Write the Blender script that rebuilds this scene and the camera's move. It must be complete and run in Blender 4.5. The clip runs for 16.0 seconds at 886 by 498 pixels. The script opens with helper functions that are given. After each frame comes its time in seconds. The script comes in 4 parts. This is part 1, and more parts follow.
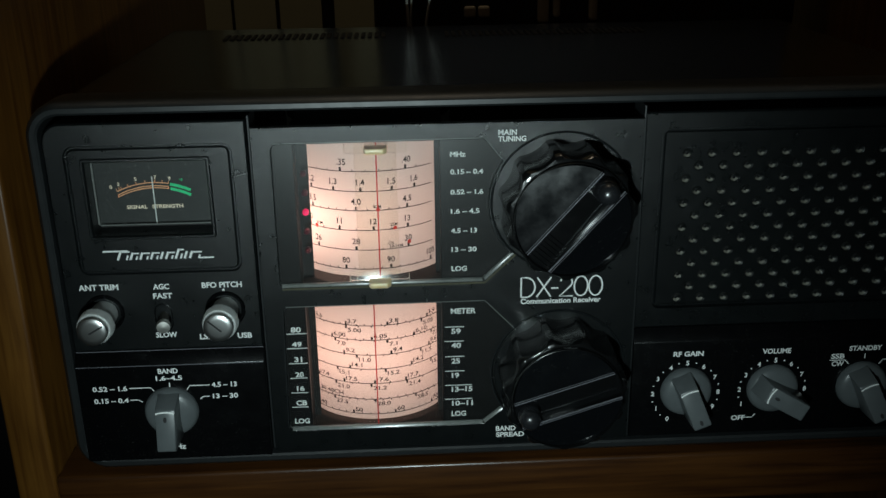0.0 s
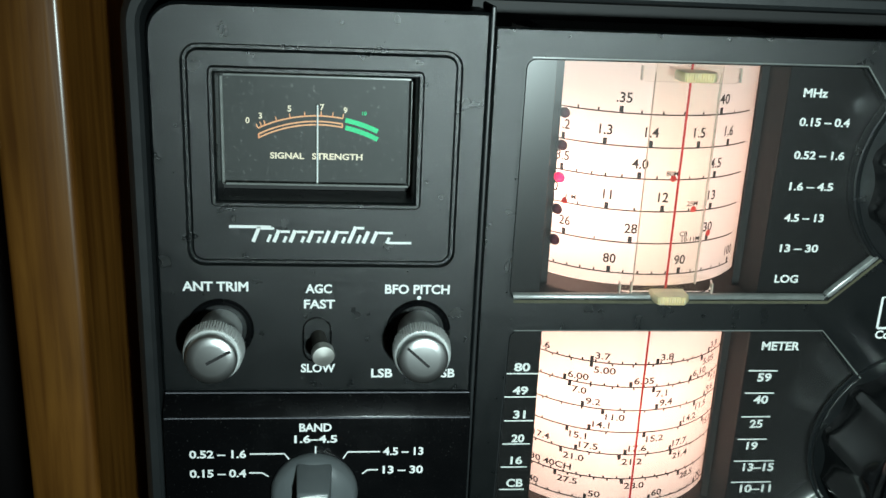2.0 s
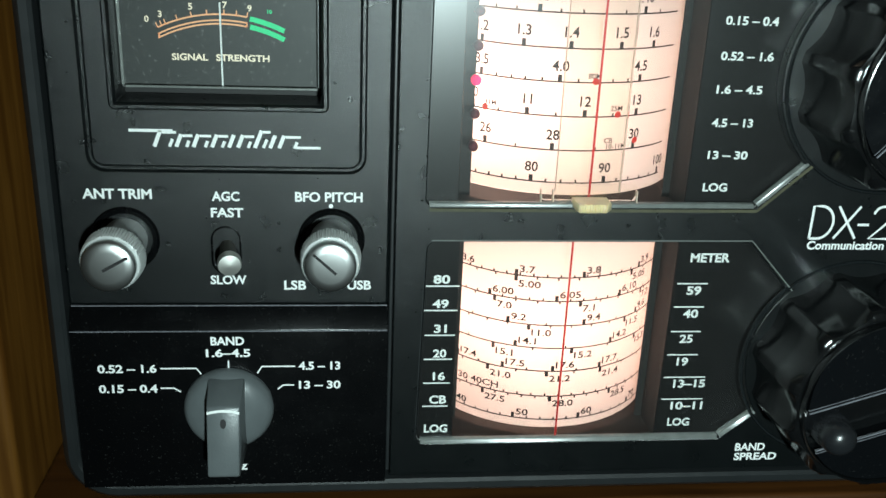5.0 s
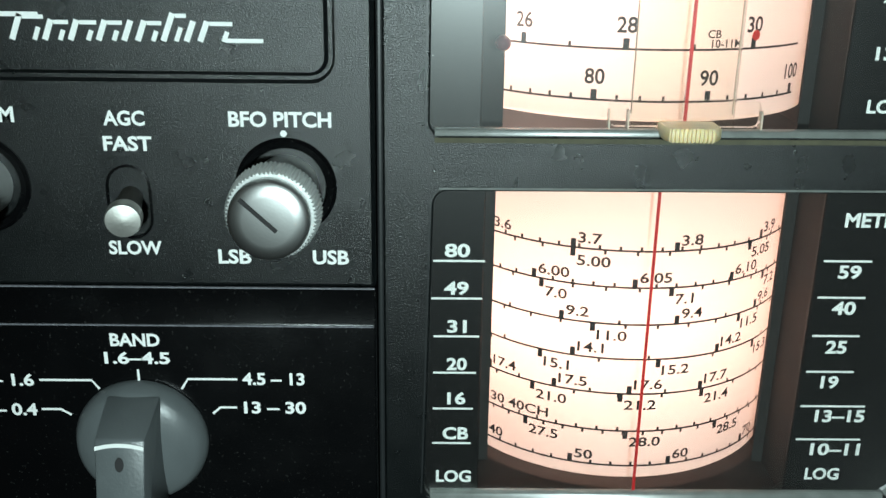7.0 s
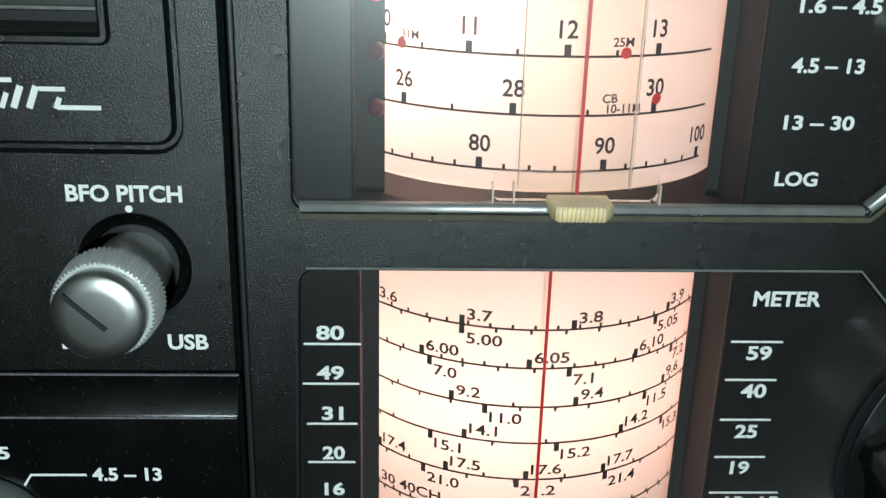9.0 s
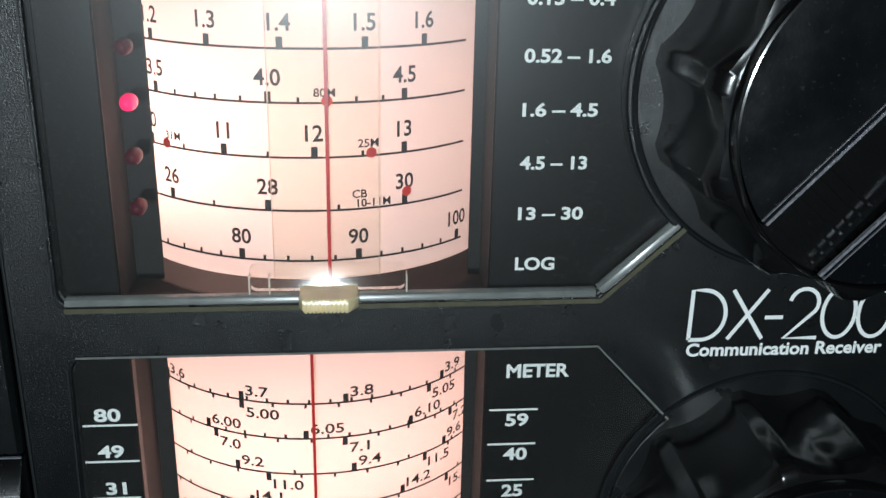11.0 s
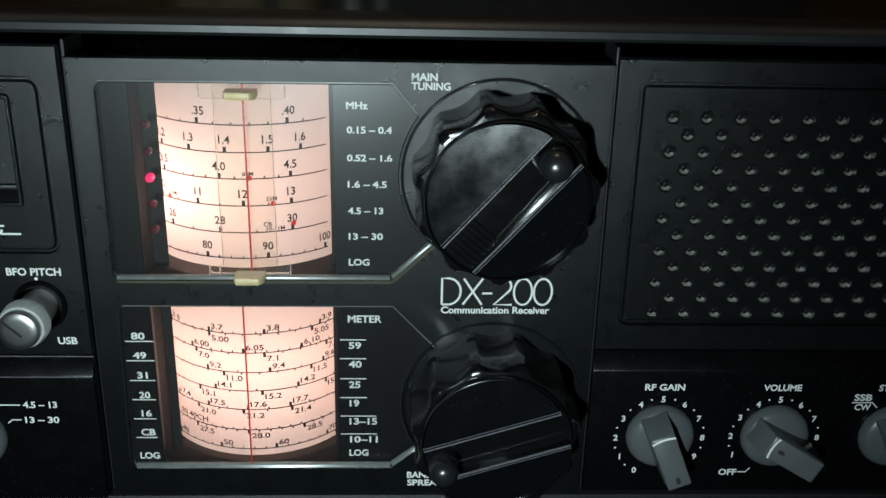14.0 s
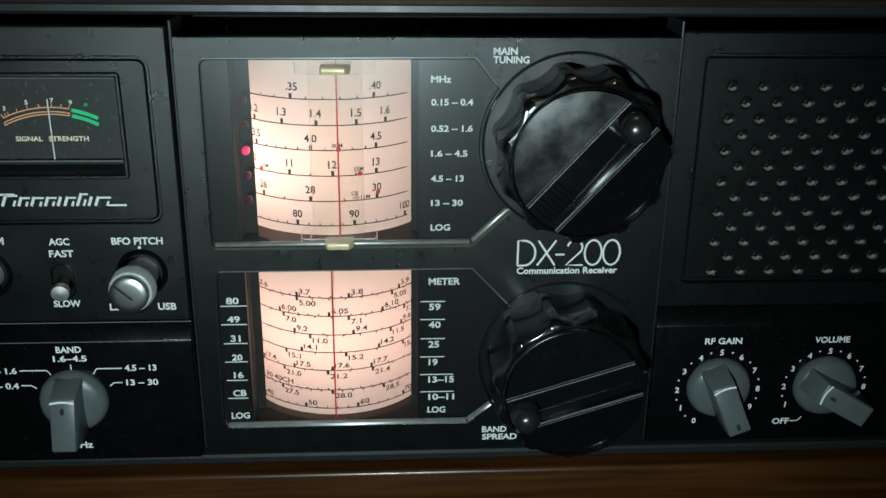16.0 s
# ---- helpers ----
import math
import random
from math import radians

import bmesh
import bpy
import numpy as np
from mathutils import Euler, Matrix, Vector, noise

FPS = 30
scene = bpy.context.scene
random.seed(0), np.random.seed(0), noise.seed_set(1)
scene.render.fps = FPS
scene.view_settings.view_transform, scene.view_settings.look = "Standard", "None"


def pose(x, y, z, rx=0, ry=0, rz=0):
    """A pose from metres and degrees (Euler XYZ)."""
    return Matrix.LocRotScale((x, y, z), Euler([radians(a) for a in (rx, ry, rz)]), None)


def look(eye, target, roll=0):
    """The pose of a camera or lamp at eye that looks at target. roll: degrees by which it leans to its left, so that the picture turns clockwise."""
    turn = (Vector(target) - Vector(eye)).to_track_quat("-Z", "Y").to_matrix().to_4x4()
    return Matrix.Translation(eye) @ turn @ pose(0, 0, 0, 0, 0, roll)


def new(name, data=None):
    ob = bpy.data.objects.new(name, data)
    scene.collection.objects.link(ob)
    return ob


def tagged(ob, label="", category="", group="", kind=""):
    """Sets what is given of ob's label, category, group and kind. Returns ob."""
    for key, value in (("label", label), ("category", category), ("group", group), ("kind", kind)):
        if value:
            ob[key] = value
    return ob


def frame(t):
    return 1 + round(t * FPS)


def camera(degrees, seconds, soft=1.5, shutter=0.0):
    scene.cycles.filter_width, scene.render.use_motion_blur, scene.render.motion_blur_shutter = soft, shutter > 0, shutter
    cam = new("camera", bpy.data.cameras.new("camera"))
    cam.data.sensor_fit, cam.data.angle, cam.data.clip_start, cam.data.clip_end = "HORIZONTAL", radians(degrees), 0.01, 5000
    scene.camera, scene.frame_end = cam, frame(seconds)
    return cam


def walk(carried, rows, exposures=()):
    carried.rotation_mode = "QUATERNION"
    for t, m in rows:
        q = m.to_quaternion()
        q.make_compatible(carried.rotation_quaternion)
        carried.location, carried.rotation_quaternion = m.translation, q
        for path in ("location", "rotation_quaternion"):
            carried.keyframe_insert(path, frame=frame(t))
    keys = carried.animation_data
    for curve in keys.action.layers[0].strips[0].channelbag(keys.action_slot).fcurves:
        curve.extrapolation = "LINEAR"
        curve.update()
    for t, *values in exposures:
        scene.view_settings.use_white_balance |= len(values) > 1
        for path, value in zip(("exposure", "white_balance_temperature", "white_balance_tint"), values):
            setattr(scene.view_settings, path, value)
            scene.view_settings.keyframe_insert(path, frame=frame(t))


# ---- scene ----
cam = camera(49.7, 16.0)
PATH = [
    (0, (0.165, -0.404, 0.252), (0.252, 1.47, -0.44), -0.8),
    (0.5, (0.131, -0.371, 0.241), (0.225, 1.49, -0.485), 0.3),
    (1, (0.093, -0.325, 0.228), (0.193, 1.558, -0.437), 1.0),
    (1.5, (0.065, -0.27, 0.197), (0.258, 1.622, -0.421), 2.1),
    (2, (0.064, -0.247, 0.182), (0.265, 1.643, -0.44), 2.6),
    (2.5, (0.065, -0.243, 0.186), (0.261, 1.643, -0.449), 2.3),
    (3, (0.069, -0.244, 0.183), (0.26, 1.631, -0.485), 2.6),
    (3.5, (0.074, -0.248, 0.177), (0.264, 1.618, -0.517), 2.7),
    (4, (0.076, -0.248, 0.167), (0.282, 1.612, -0.538), 2.7),
    (4.5, (0.079, -0.247, 0.166), (0.289, 1.611, -0.543), 2.5),
    (4.7, (0.082, -0.248, 0.169), (0.301, 1.609, -0.54), 2.6),
    (6.8, (0.114, -0.171, 0.126), (0.119, 1.719, -0.526), 0.4),
    (7, (0.11, -0.165, 0.123), (0.137, 1.723, -0.537), 0.8),
    (7.5, (0.111, -0.15, 0.116), (0.177, 1.743, -0.524), 1.0),
    (8, (0.11, -0.139, 0.124), (0.173, 1.75, -0.529), 1.0),
    (8.2, (0.113, -0.14, 0.124), (0.186, 1.741, -0.553), 1.4),
    (10.3, (0.142, -0.148, 0.151), (0.275, 1.727, -0.532), 0.7),
    (10.5, (0.145, -0.148, 0.15), (0.299, 1.729, -0.522), 0.9),
    (11, (0.16, -0.153, 0.152), (0.337, 1.718, -0.533), 1.2),
    (11.5, (0.179, -0.166, 0.153), (0.397, 1.696, -0.542), 1.6),
    (12, (0.203, -0.181, 0.15), (0.412, 1.691, -0.524), 1.9),
    (12.5, (0.218, -0.205, 0.156), (0.401, 1.671, -0.513), 2.3),
    (13, (0.22, -0.248, 0.19), (0.366, 1.624, -0.5), 1.3),
    (13.5, (0.215, -0.281, 0.208), (0.339, 1.589, -0.49), 1.7),
    (14, (0.206, -0.298, 0.214), (0.29, 1.565, -0.51), 1.4),
    (14.5, (0.195, -0.311, 0.215), (0.291, 1.556, -0.496), 0.9),
    (15, (0.185, -0.316, 0.214), (0.296, 1.554, -0.486), 0.8),
    (15.5, (0.18, -0.319, 0.21), (0.294, 1.549, -0.495), 0.8),
    (16, (0.172, -0.323, 0.208), (0.288, 1.542, -0.504), 0.7),
]
EXPOSURES = [(0.0, -0.7, 6500, 13), (0.5, -0.4, 6500, 11), (1.0, -0.1, 6500, 10), (1.5, 0.35, 6500, 10), (2.0, 0.45, 6500, 10), (4.7, 0.4, 6500, 10), (6.8, 0.38, 6500, 10), (8.2, 0.28, 6500, 12),
             (10.3, -0.05, 6450, 22), (11.5, -0.05, 6450, 24), (12.0, 0.32, 6450, 24), (12.5, 0.0, 6500, 24), (13.0, -0.05, 6550, 25), (13.5, -0.04, 6500, 20), (14.5, -0.24, 6400, 14), (16.0, -0.30, 6350, 10)]
TORCH, TORCH_W, DRUM_W = (0.140, -0.43, 0.150), 6.6, 0.152
ROOM_FILL_W = 4.2
walk(cam, [(t, look(eye, target, roll)) for t, eye, target, roll in PATH], EXPOSURES)

# ---- light: a hand torch beside the camera, the lamps inside the dial drums, an added room fill ----
world = bpy.data.worlds.new("world")
scene.world = world
world.use_nodes = True
world.node_tree.nodes["Background"].inputs[0].default_value = (0.5, 0.55, 0.65, 1)
world.node_tree.nodes["Background"].inputs[1].default_value = 0.004


def lamp(name, kind, m, energy, colour, **kw):
    data = bpy.data.lights.new(name, kind)
    data.energy, data.color = energy, colour
    for k, v in kw.items():
        if k == "radius":
            data.shadow_soft_size = v
        elif k == "spot":
            data.spot_size, data.spot_blend = radians(v), 0.9
    ob = new(name, data)
    ob.matrix_world = m
    return ob


lamp("torch_light", "SPOT", look(TORCH, (0.17, 0.0, 0.075)), TORCH_W, (0.78, 1.0, 0.99), radius=0.008, spot=70)

# unseen fill lamp, added to lift the back wall and the cables
lamp("room_fill", "POINT", pose(0.2, 0.25, 1.45), ROOM_FILL_W, (1.0, 0.86, 0.62), radius=0.10)

# drum geometry: axis x, axis y, radius, bottom, top
UPPER = (0.1513, 0.0456, 0.0385, 0.0877, 0.158)
LOWER = (0.1514, 0.0460, 0.0385, 0.0123, 0.080)
lamp("dial_lamp", "POINT", pose(UPPER[0] - 0.017, UPPER[1] - 0.010, 0.114), DRUM_W * 0.80, (1.0, 0.58, 0.45), radius=0.006)
lamp("dial_lamp", "POINT", pose(LOWER[0] - 0.004, LOWER[1] - 0.008, 0.047), DRUM_W * 0.82, (1.0, 0.55, 0.42), radius=0.006)


# ---- materials ----
def material(name, colour, rough=0.5, metal=0.0, grain=0.0, scale=2500.0, vary=0.0, vary_scale=60.0, coat=0.0, spec=0.5,
             dust=0.0, dust_scale=900.0, rough_vary=0.0):
    m = bpy.data.materials.new(name)
    m.use_nodes = True
    nt = m.node_tree
    b = nt.nodes["Principled BSDF"]
    b.inputs["Base Color"].default_value = (*colour, 1)
    b.inputs["Roughness"].default_value = rough
    b.inputs["Metallic"].default_value = metal
    b.inputs["Specular IOR Level"].default_value = spec
    b.inputs["Coat Weight"].default_value = coat
    tc = nt.nodes.new("ShaderNodeTexCoord")

    def tex(sc, detail=3.0):
        n = nt.nodes.new("ShaderNodeTexNoise")
        n.inputs["Scale"].default_value = sc
        n.inputs["Detail"].default_value = detail
        nt.links.new(tc.outputs["Object"], n.inputs["Vector"])
        return n

    if grain:
        n = tex(scale)
        bump = nt.nodes.new("ShaderNodeBump")
        bump.inputs["Strength"].default_value = grain
        bump.inputs["Distance"].default_value = 0.0002
        nt.links.new(n.outputs["Fac"], bump.inputs["Height"])
        nt.links.new(bump.outputs["Normal"], b.inputs["Normal"])
    last = None
    if vary:
        n = tex(vary_scale, 5.0)
        mix = nt.nodes.new("ShaderNodeMix")
        mix.data_type = "RGBA"
        mix.inputs["A"].default_value = tuple(c * (1 - vary) for c in colour) + (1,)
        mix.inputs["B"].default_value = tuple(min(1, c * (1 + vary)) for c in colour) + (1,)
        nt.links.new(n.outputs["Fac"], mix.inputs["Factor"])
        last = mix.outputs["Result"]
    if dust:
        n = tex(dust_scale, 2.0)
        ramp = nt.nodes.new("ShaderNodeValToRGB")
        ramp.color_ramp.elements[0].position, ramp.color_ramp.elements[1].position = 0.66, 0.78
        nt.links.new(n.outputs["Fac"], ramp.inputs["Fac"])
        mul = nt.nodes.new("ShaderNodeMath")
        mul.operation = "MULTIPLY"
        mul.inputs[1].default_value = dust
        nt.links.new(ramp.outputs["Color"], mul.inputs[0])
        mix = nt.nodes.new("ShaderNodeMix")
        mix.data_type = "RGBA"
        mix.inputs["A"].default_value = (*colour, 1)
        mix.inputs["B"].default_value = (0.30, 0.30, 0.28, 1)
        if last:
            nt.links.new(last, mix.inputs["A"])
        nt.links.new(mul.outputs[0], mix.inputs["Factor"])
        last = mix.outputs["Result"]
    if last:
        nt.links.new(last, b.inputs["Base Color"])
    if rough_vary:
        n = tex(140.0, 6.0)
        mr = nt.nodes.new("ShaderNodeMapRange")
        mr.inputs["To Min"].default_value = max(0.02, rough - rough_vary)
        mr.inputs["To Max"].default_value = rough + rough_vary
        nt.links.new(n.outputs["Fac"], mr.inputs["Value"])
        nt.links.new(mr.outputs["Result"], b.inputs["Roughness"])
    return m


def glass_sheet(name, tint, gloss_rough=0.03, ior=1.45, dust=0.0, dust_scale=700.0, haze=0.0):
    m = bpy.data.materials.new(name)
    m.use_nodes = True
    nt = m.node_tree
    nt.nodes.remove(nt.nodes["Principled BSDF"])
    out = nt.nodes["Material Output"]
    tr = nt.nodes.new("ShaderNodeBsdfTransparent")
    tr.inputs["Color"].default_value = (*tint, 1)
    gl = nt.nodes.new("ShaderNodeBsdfGlossy")
    gl.inputs["Roughness"].default_value = gloss_rough
    fr = nt.nodes.new("ShaderNodeFresnel")
    fr.inputs["IOR"].default_value = ior
    mix = nt.nodes.new("ShaderNodeMixShader")
    nt.links.new(fr.outputs[0], mix.inputs[0])
    nt.links.new(tr.outputs[0], mix.inputs[1])
    shine = gl
    if haze:
        wide = nt.nodes.new("ShaderNodeBsdfGlossy")
        wide.inputs["Roughness"].default_value = 0.29
        shine = nt.nodes.new("ShaderNodeMixShader")
        shine.inputs[0].default_value = haze
        nt.links.new(gl.outputs[0], shine.inputs[1])
        nt.links.new(wide.outputs[0], shine.inputs[2])
    nt.links.new(shine.outputs[0], mix.inputs[2])
    last = mix
    if dust:
        tc = nt.nodes.new("ShaderNodeTexCoord")
        n = nt.nodes.new("ShaderNodeTexNoise")
        n.inputs["Scale"].default_value = dust_scale
        n.inputs["Detail"].default_value = 4.0
        nt.links.new(tc.outputs["Object"], n.inputs["Vector"])
        mr = nt.nodes.new("ShaderNodeMapRange")
        mr.inputs["From Min"].default_value, mr.inputs["From Max"].default_value = 0.60, 0.78
        mr.inputs["To Min"].default_value, mr.inputs["To Max"].default_value = 0.35 * dust, 14.0 * dust
        nt.links.new(n.outputs["Fac"], mr.inputs["Value"])
        df = nt.nodes.new("ShaderNodeBsdfDiffuse")
        df.inputs["Color"].default_value = (0.55, 0.55, 0.52, 1)
        last = nt.nodes.new("ShaderNodeMixShader")
        nt.links.new(mr.outputs["Result"], last.inputs[0])
        nt.links.new(mix.outputs[0], last.inputs[1])
        nt.links.new(df.outputs[0], last.inputs[2])
    nt.links.new(last.outputs[0], out.inputs["Surface"])
    return m


def backlit(name, colour):
    m = bpy.data.materials.new(name)
    m.use_nodes = True
    nt = m.node_tree
    nt.nodes.remove(nt.nodes["Principled BSDF"])
    out = nt.nodes["Material Output"]
    a = nt.nodes.new("ShaderNodeBsdfTranslucent")
    d = nt.nodes.new("ShaderNodeBsdfDiffuse")
    tc = nt.nodes.new("ShaderNodeTexCoord")
    n = nt.nodes.new("ShaderNodeTexNoise")
    n.inputs["Scale"].default_value = 45.0
    nt.links.new(tc.outputs["Object"], n.inputs["Vector"])
    mix = nt.nodes.new("ShaderNodeMix")
    mix.data_type = "RGBA"
    mix.inputs["A"].default_value = tuple(c * 0.95 for c in colour) + (1,)
    mix.inputs["B"].default_value = (*colour, 1)
    nt.links.new(n.outputs["Fac"], mix.inputs["Factor"])
    for s in (a, d):
        nt.links.new(mix.outputs["Result"], s.inputs["Color"])
    ms = nt.nodes.new("ShaderNodeMixShader")
    ms.inputs[0].default_value = 0.4
    nt.links.new(a.outputs[0], ms.inputs[1])
    nt.links.new(d.outputs[0], ms.inputs[2])
    nt.links.new(ms.outputs[0], out.inputs["Surface"])
    return m


def wood(name, dark, light):
    m = bpy.data.materials.new(name)
    m.use_nodes = True
    nt = m.node_tree
    b = nt.nodes["Principled BSDF"]
    b.inputs["Roughness"].default_value = 0.32
    b.inputs["Coat Weight"].default_value = 0.3
    b.inputs["Coat Roughness"].default_value = 0.2
    tc = nt.nodes.new("ShaderNodeTexCoord")
    mp = nt.nodes.new("ShaderNodeMapping")
    mp.inputs["Scale"].default_value = (260, 260, 14)
    n = nt.nodes.new("ShaderNodeTexNoise")
    n.inputs["Scale"].default_value = 1.0
    n.inputs["Detail"].default_value = 6.0
    n.inputs["Distortion"].default_value = 0.4
    big = nt.nodes.new("ShaderNodeTexNoise")
    big.inputs["Scale"].default_value = 22.0
    big.inputs["Detail"].default_value = 4.0
    ramp = nt.nodes.new("ShaderNodeValToRGB")
    ramp.color_ramp.elements[0].position, ramp.color_ramp.elements[1].position = 0.32, 0.68
    ramp.color_ramp.elements[0].color, ramp.color_ramp.elements[1].color = (*dark, 1), (*light, 1)
    mix = nt.nodes.new("ShaderNodeMix")
    mix.data_type = "RGBA"
    mix.blend_type = "MULTIPLY"
    mix.inputs["Factor"].default_value = 0.5
    bump = nt.nodes.new("ShaderNodeBump")
    bump.inputs["Strength"].default_value = 0.25
    bump.inputs["Distance"].default_value = 0.0004
    nt.links.new(tc.outputs["Object"], mp.inputs["Vector"])
    nt.links.new(mp.outputs["Vector"], n.inputs["Vector"])
    nt.links.new(tc.outputs["Object"], big.inputs["Vector"])
    nt.links.new(n.outputs["Fac"], ramp.inputs["Fac"])
    nt.links.new(ramp.outputs["Color"], mix.inputs["A"])
    nt.links.new(big.outputs["Fac"], mix.inputs["B"])
    nt.links.new(mix.outputs["Result"], b.inputs["Base Color"])
    nt.links.new(n.outputs["Fac"], bump.inputs["Height"])
    nt.links.new(bump.outputs["Normal"], b.inputs["Normal"])
    return m, mp


# the fine pale dust specks of this panel also paint its sparkle
M_PANEL = material("textured black plastic", (0.0032, 0.0045, 0.0049), 0.29, grain=0.5, scale=4300, vary=0.3, vary_scale=90, spec=0.60, dust=0.22, dust_scale=3600, rough_vary=0.06)
M_BAND = material("smooth black plastic", (0.0022, 0.0024, 0.0028), 0.26, grain=0.12, scale=3200, vary=0.2, spec=0.30, dust=0.10, dust_scale=1600, rough_vary=0.08)
M_RIM = material("glossy black rim plastic", (0.014, 0.016, 0.017), 0.40, grain=0.12, scale=2500, vary=0.2, spec=0.6, dust=0.04, dust_scale=700, rough_vary=0.08)
M_COVER = material("gloss black painted steel", (0.010, 0.010, 0.010), 0.22, grain=0.05, scale=900, vary=0.2, dust=0.12, dust_scale=420, rough_vary=0.05)
M_PLATE = material("black dial plate", (0.0030, 0.0030, 0.0033), 0.36, grain=0.1, vary=0.25, vary_scale=120, spec=0.3, dust=0.05, dust_scale=1100)
M_CAVITY = material("dark dial cavity", (0.007, 0.0066, 0.0063), 0.8, vary=0.2)
M_RECESS = material("deep black plastic", (0.006, 0.006, 0.006), 0.6, vary=0.2)
M_KNOB = material("high gloss black knob", (0.005, 0.0054, 0.0058), 0.16, grain=0.03, scale=900, spec=1.0, dust=0.03, dust_scale=1500, rough_vary=0.08)
M_FACE = material("scuffed black knob face", (0.004, 0.0046, 0.0055), 0.17, grain=0.03, scale=1800, spec=0.23, dust=0.06, dust_scale=1500, rough_vary=0.12)
M_FLANGE = material("shiny black flange", (0.010, 0.012, 0.013), 0.20, spec=0.6, vary=0.2, dust=0.04, dust_scale=1200, rough_vary=0.03)
M_CAP = material("domed black finger cap", (0.014, 0.015, 0.017), 0.27, grain=0.04, scale=900, spec=0.8, vary=0.2, dust=0.03, dust_scale=1500)
# pale patchy colour for worn edges that also carries their sparkle
M_WORN_GLINT = material("worn edge with painted glint", (0.16, 0.16, 0.18), 0.3, grain=1.0, scale=2600, vary=0.9, vary_scale=1800, dust=0.6, dust_scale=1200)
M_GREY = material("satin grey knob plastic", (0.108, 0.120, 0.124), 0.33, grain=0.2, scale=1600, vary=0.15, vary_scale=200, rough_vary=0.1)
M_ALU = material("satin aluminium", (0.70, 0.71, 0.70), 0.33, metal=1.0, grain=0.03, scale=3500, vary=0.06, vary_scale=300)
M_KNURL = material("knurled aluminium", (0.60, 0.62, 0.61), 0.38, metal=0.3, grain=0.25, scale=2500, vary=0.1, vary_scale=300)
M_CHROME = material("bright brushed lever", (0.86, 0.85, 0.80), 0.42, metal=1.0, grain=0.1, scale=1800, vary=0.1, vary_scale=400)
M_LEVER = material("dusty lever", (0.050, 0.046, 0.036), 0.5, metal=0.3, grain=0.3, scale=1500, vary=0.5, vary_scale=700)
M_WHITE = material("white print", (0.88, 0.90, 0.88), 0.6, vary=0.10, vary_scale=900)
M_INK = material("black print", (0.012, 0.011, 0.012), 0.7, vary=0.2, vary_scale=900)
M_RED = material("red print", (0.65, 0.03, 0.02), 0.6, vary=0.15, vary_scale=900)
M_REDLINE = material("red hair line", (0.50, 0.010, 0.012), 0.4, vary=0.15, vary_scale=400)
M_DRUM = backlit("backlit white drum film", (0.88, 0.86, 0.83))
M_LENS = glass_sheet("clear dial lens", (0.95, 0.96, 0.95), 0.05, 1.52, 0.003, 1400.0, 0.65)
M_METERGLASS = glass_sheet("dusty meter glass", (0.90, 0.92, 0.91), 0.10, 1.45, 0.02, 900.0)
M_CURSOR = glass_sheet("yellowed clear cursor", (0.993, 0.985, 0.955), 0.05)
M_TAB = material("yellowed translucent tab", (0.78, 0.63, 0.36), 0.3, vary=0.25, vary_scale=260, coat=0.4)
M_TAB.node_tree.nodes["Principled BSDF"].inputs["Subsurface Weight"].default_value = 0.3
M_TAB.node_tree.nodes["Principled BSDF"].inputs["Subsurface Radius"].default_value = (0.004, 0.003, 0.001)
M_LEDOFF = material("dark red lamp lens", (0.075, 0.003, 0.012), 0.45, spec=0.2, vary=0.2)
M_LEDON = material("lit red lamp lens", (0.8, 0.02, 0.15), 0.2)
M_LEDON.node_tree.nodes["Principled BSDF"].inputs["Emission Color"].default_value = (1.0, 0.012, 0.10, 1)
M_LEDON.node_tree.nodes["Principled BSDF"].inputs["Emission Strength"].default_value = 1.0
M_METER = material("dark meter face", (0.030, 0.032, 0.031), 0.5, vary=0.3, vary_scale=160, dust=0.35, dust_scale=700)
M_ORANGE = material("copper orange print", (0.85, 0.42, 0.22), 0.5, vary=0.2, vary_scale=700)
M_GREEN = material("green print", (0.02, 0.60, 0.24), 0.5, vary=0.25, vary_scale=500)
M_CREAM = material("cream print", (0.85, 0.74, 0.58), 0.5, vary=0.2, vary_scale=700)
for m, c in ((M_ORANGE, (1.0, 0.42, 0.18, 1)), (M_CREAM, (1.0, 0.80, 0.55, 1)), (M_GREEN, (0.02, 0.8, 0.3, 1))):
    # the meter print is lit from behind
    m.node_tree.nodes["Principled BSDF"].inputs["Emission Color"].default_value = c
    m.node_tree.nodes["Principled BSDF"].inputs["Emission Strength"].default_value = 0.16
M_PALE = material("pale plastic", (0.62, 0.52, 0.38), 0.5, vary=0.2, vary_scale=700)
# grey lifts the acrylic edges; on flat strips it stands for their shine
M_EDGE = material("acrylic edge with shine in its grey", (0.16, 0.17, 0.16), 0.28, vary=0.5, vary_scale=300, spec=1.0, dust=0.4, dust_scale=700)
# opaque pale colour standing for light caught in clear plastic edges
M_EDGE_SHINE = material("pale shine of the cursor edge", (0.62, 0.59, 0.50), 0.15, vary=0.4, vary_scale=500, coat=0.6)
# dust on the lower hole lips, its pale colour also holding their light
M_LIT_LIP = material("dusty lip painted as lit", (0.19, 0.18, 0.15), 0.7, vary=0.7, vary_scale=900)
M_GRIME = material("olive grime", (0.07, 0.065, 0.035), 0.7, vary=0.5, vary_scale=500)
M_RUBBER = material("black rubber", (0.02, 0.02, 0.02), 0.8, vary=0.2)
# one oak in two tones: the near torchlight is mixed into the upright
M_WOOD_V, _ = wood("varnished oak upright, torch brightened", (0.125, 0.045, 0.007), (0.25, 0.105, 0.018))
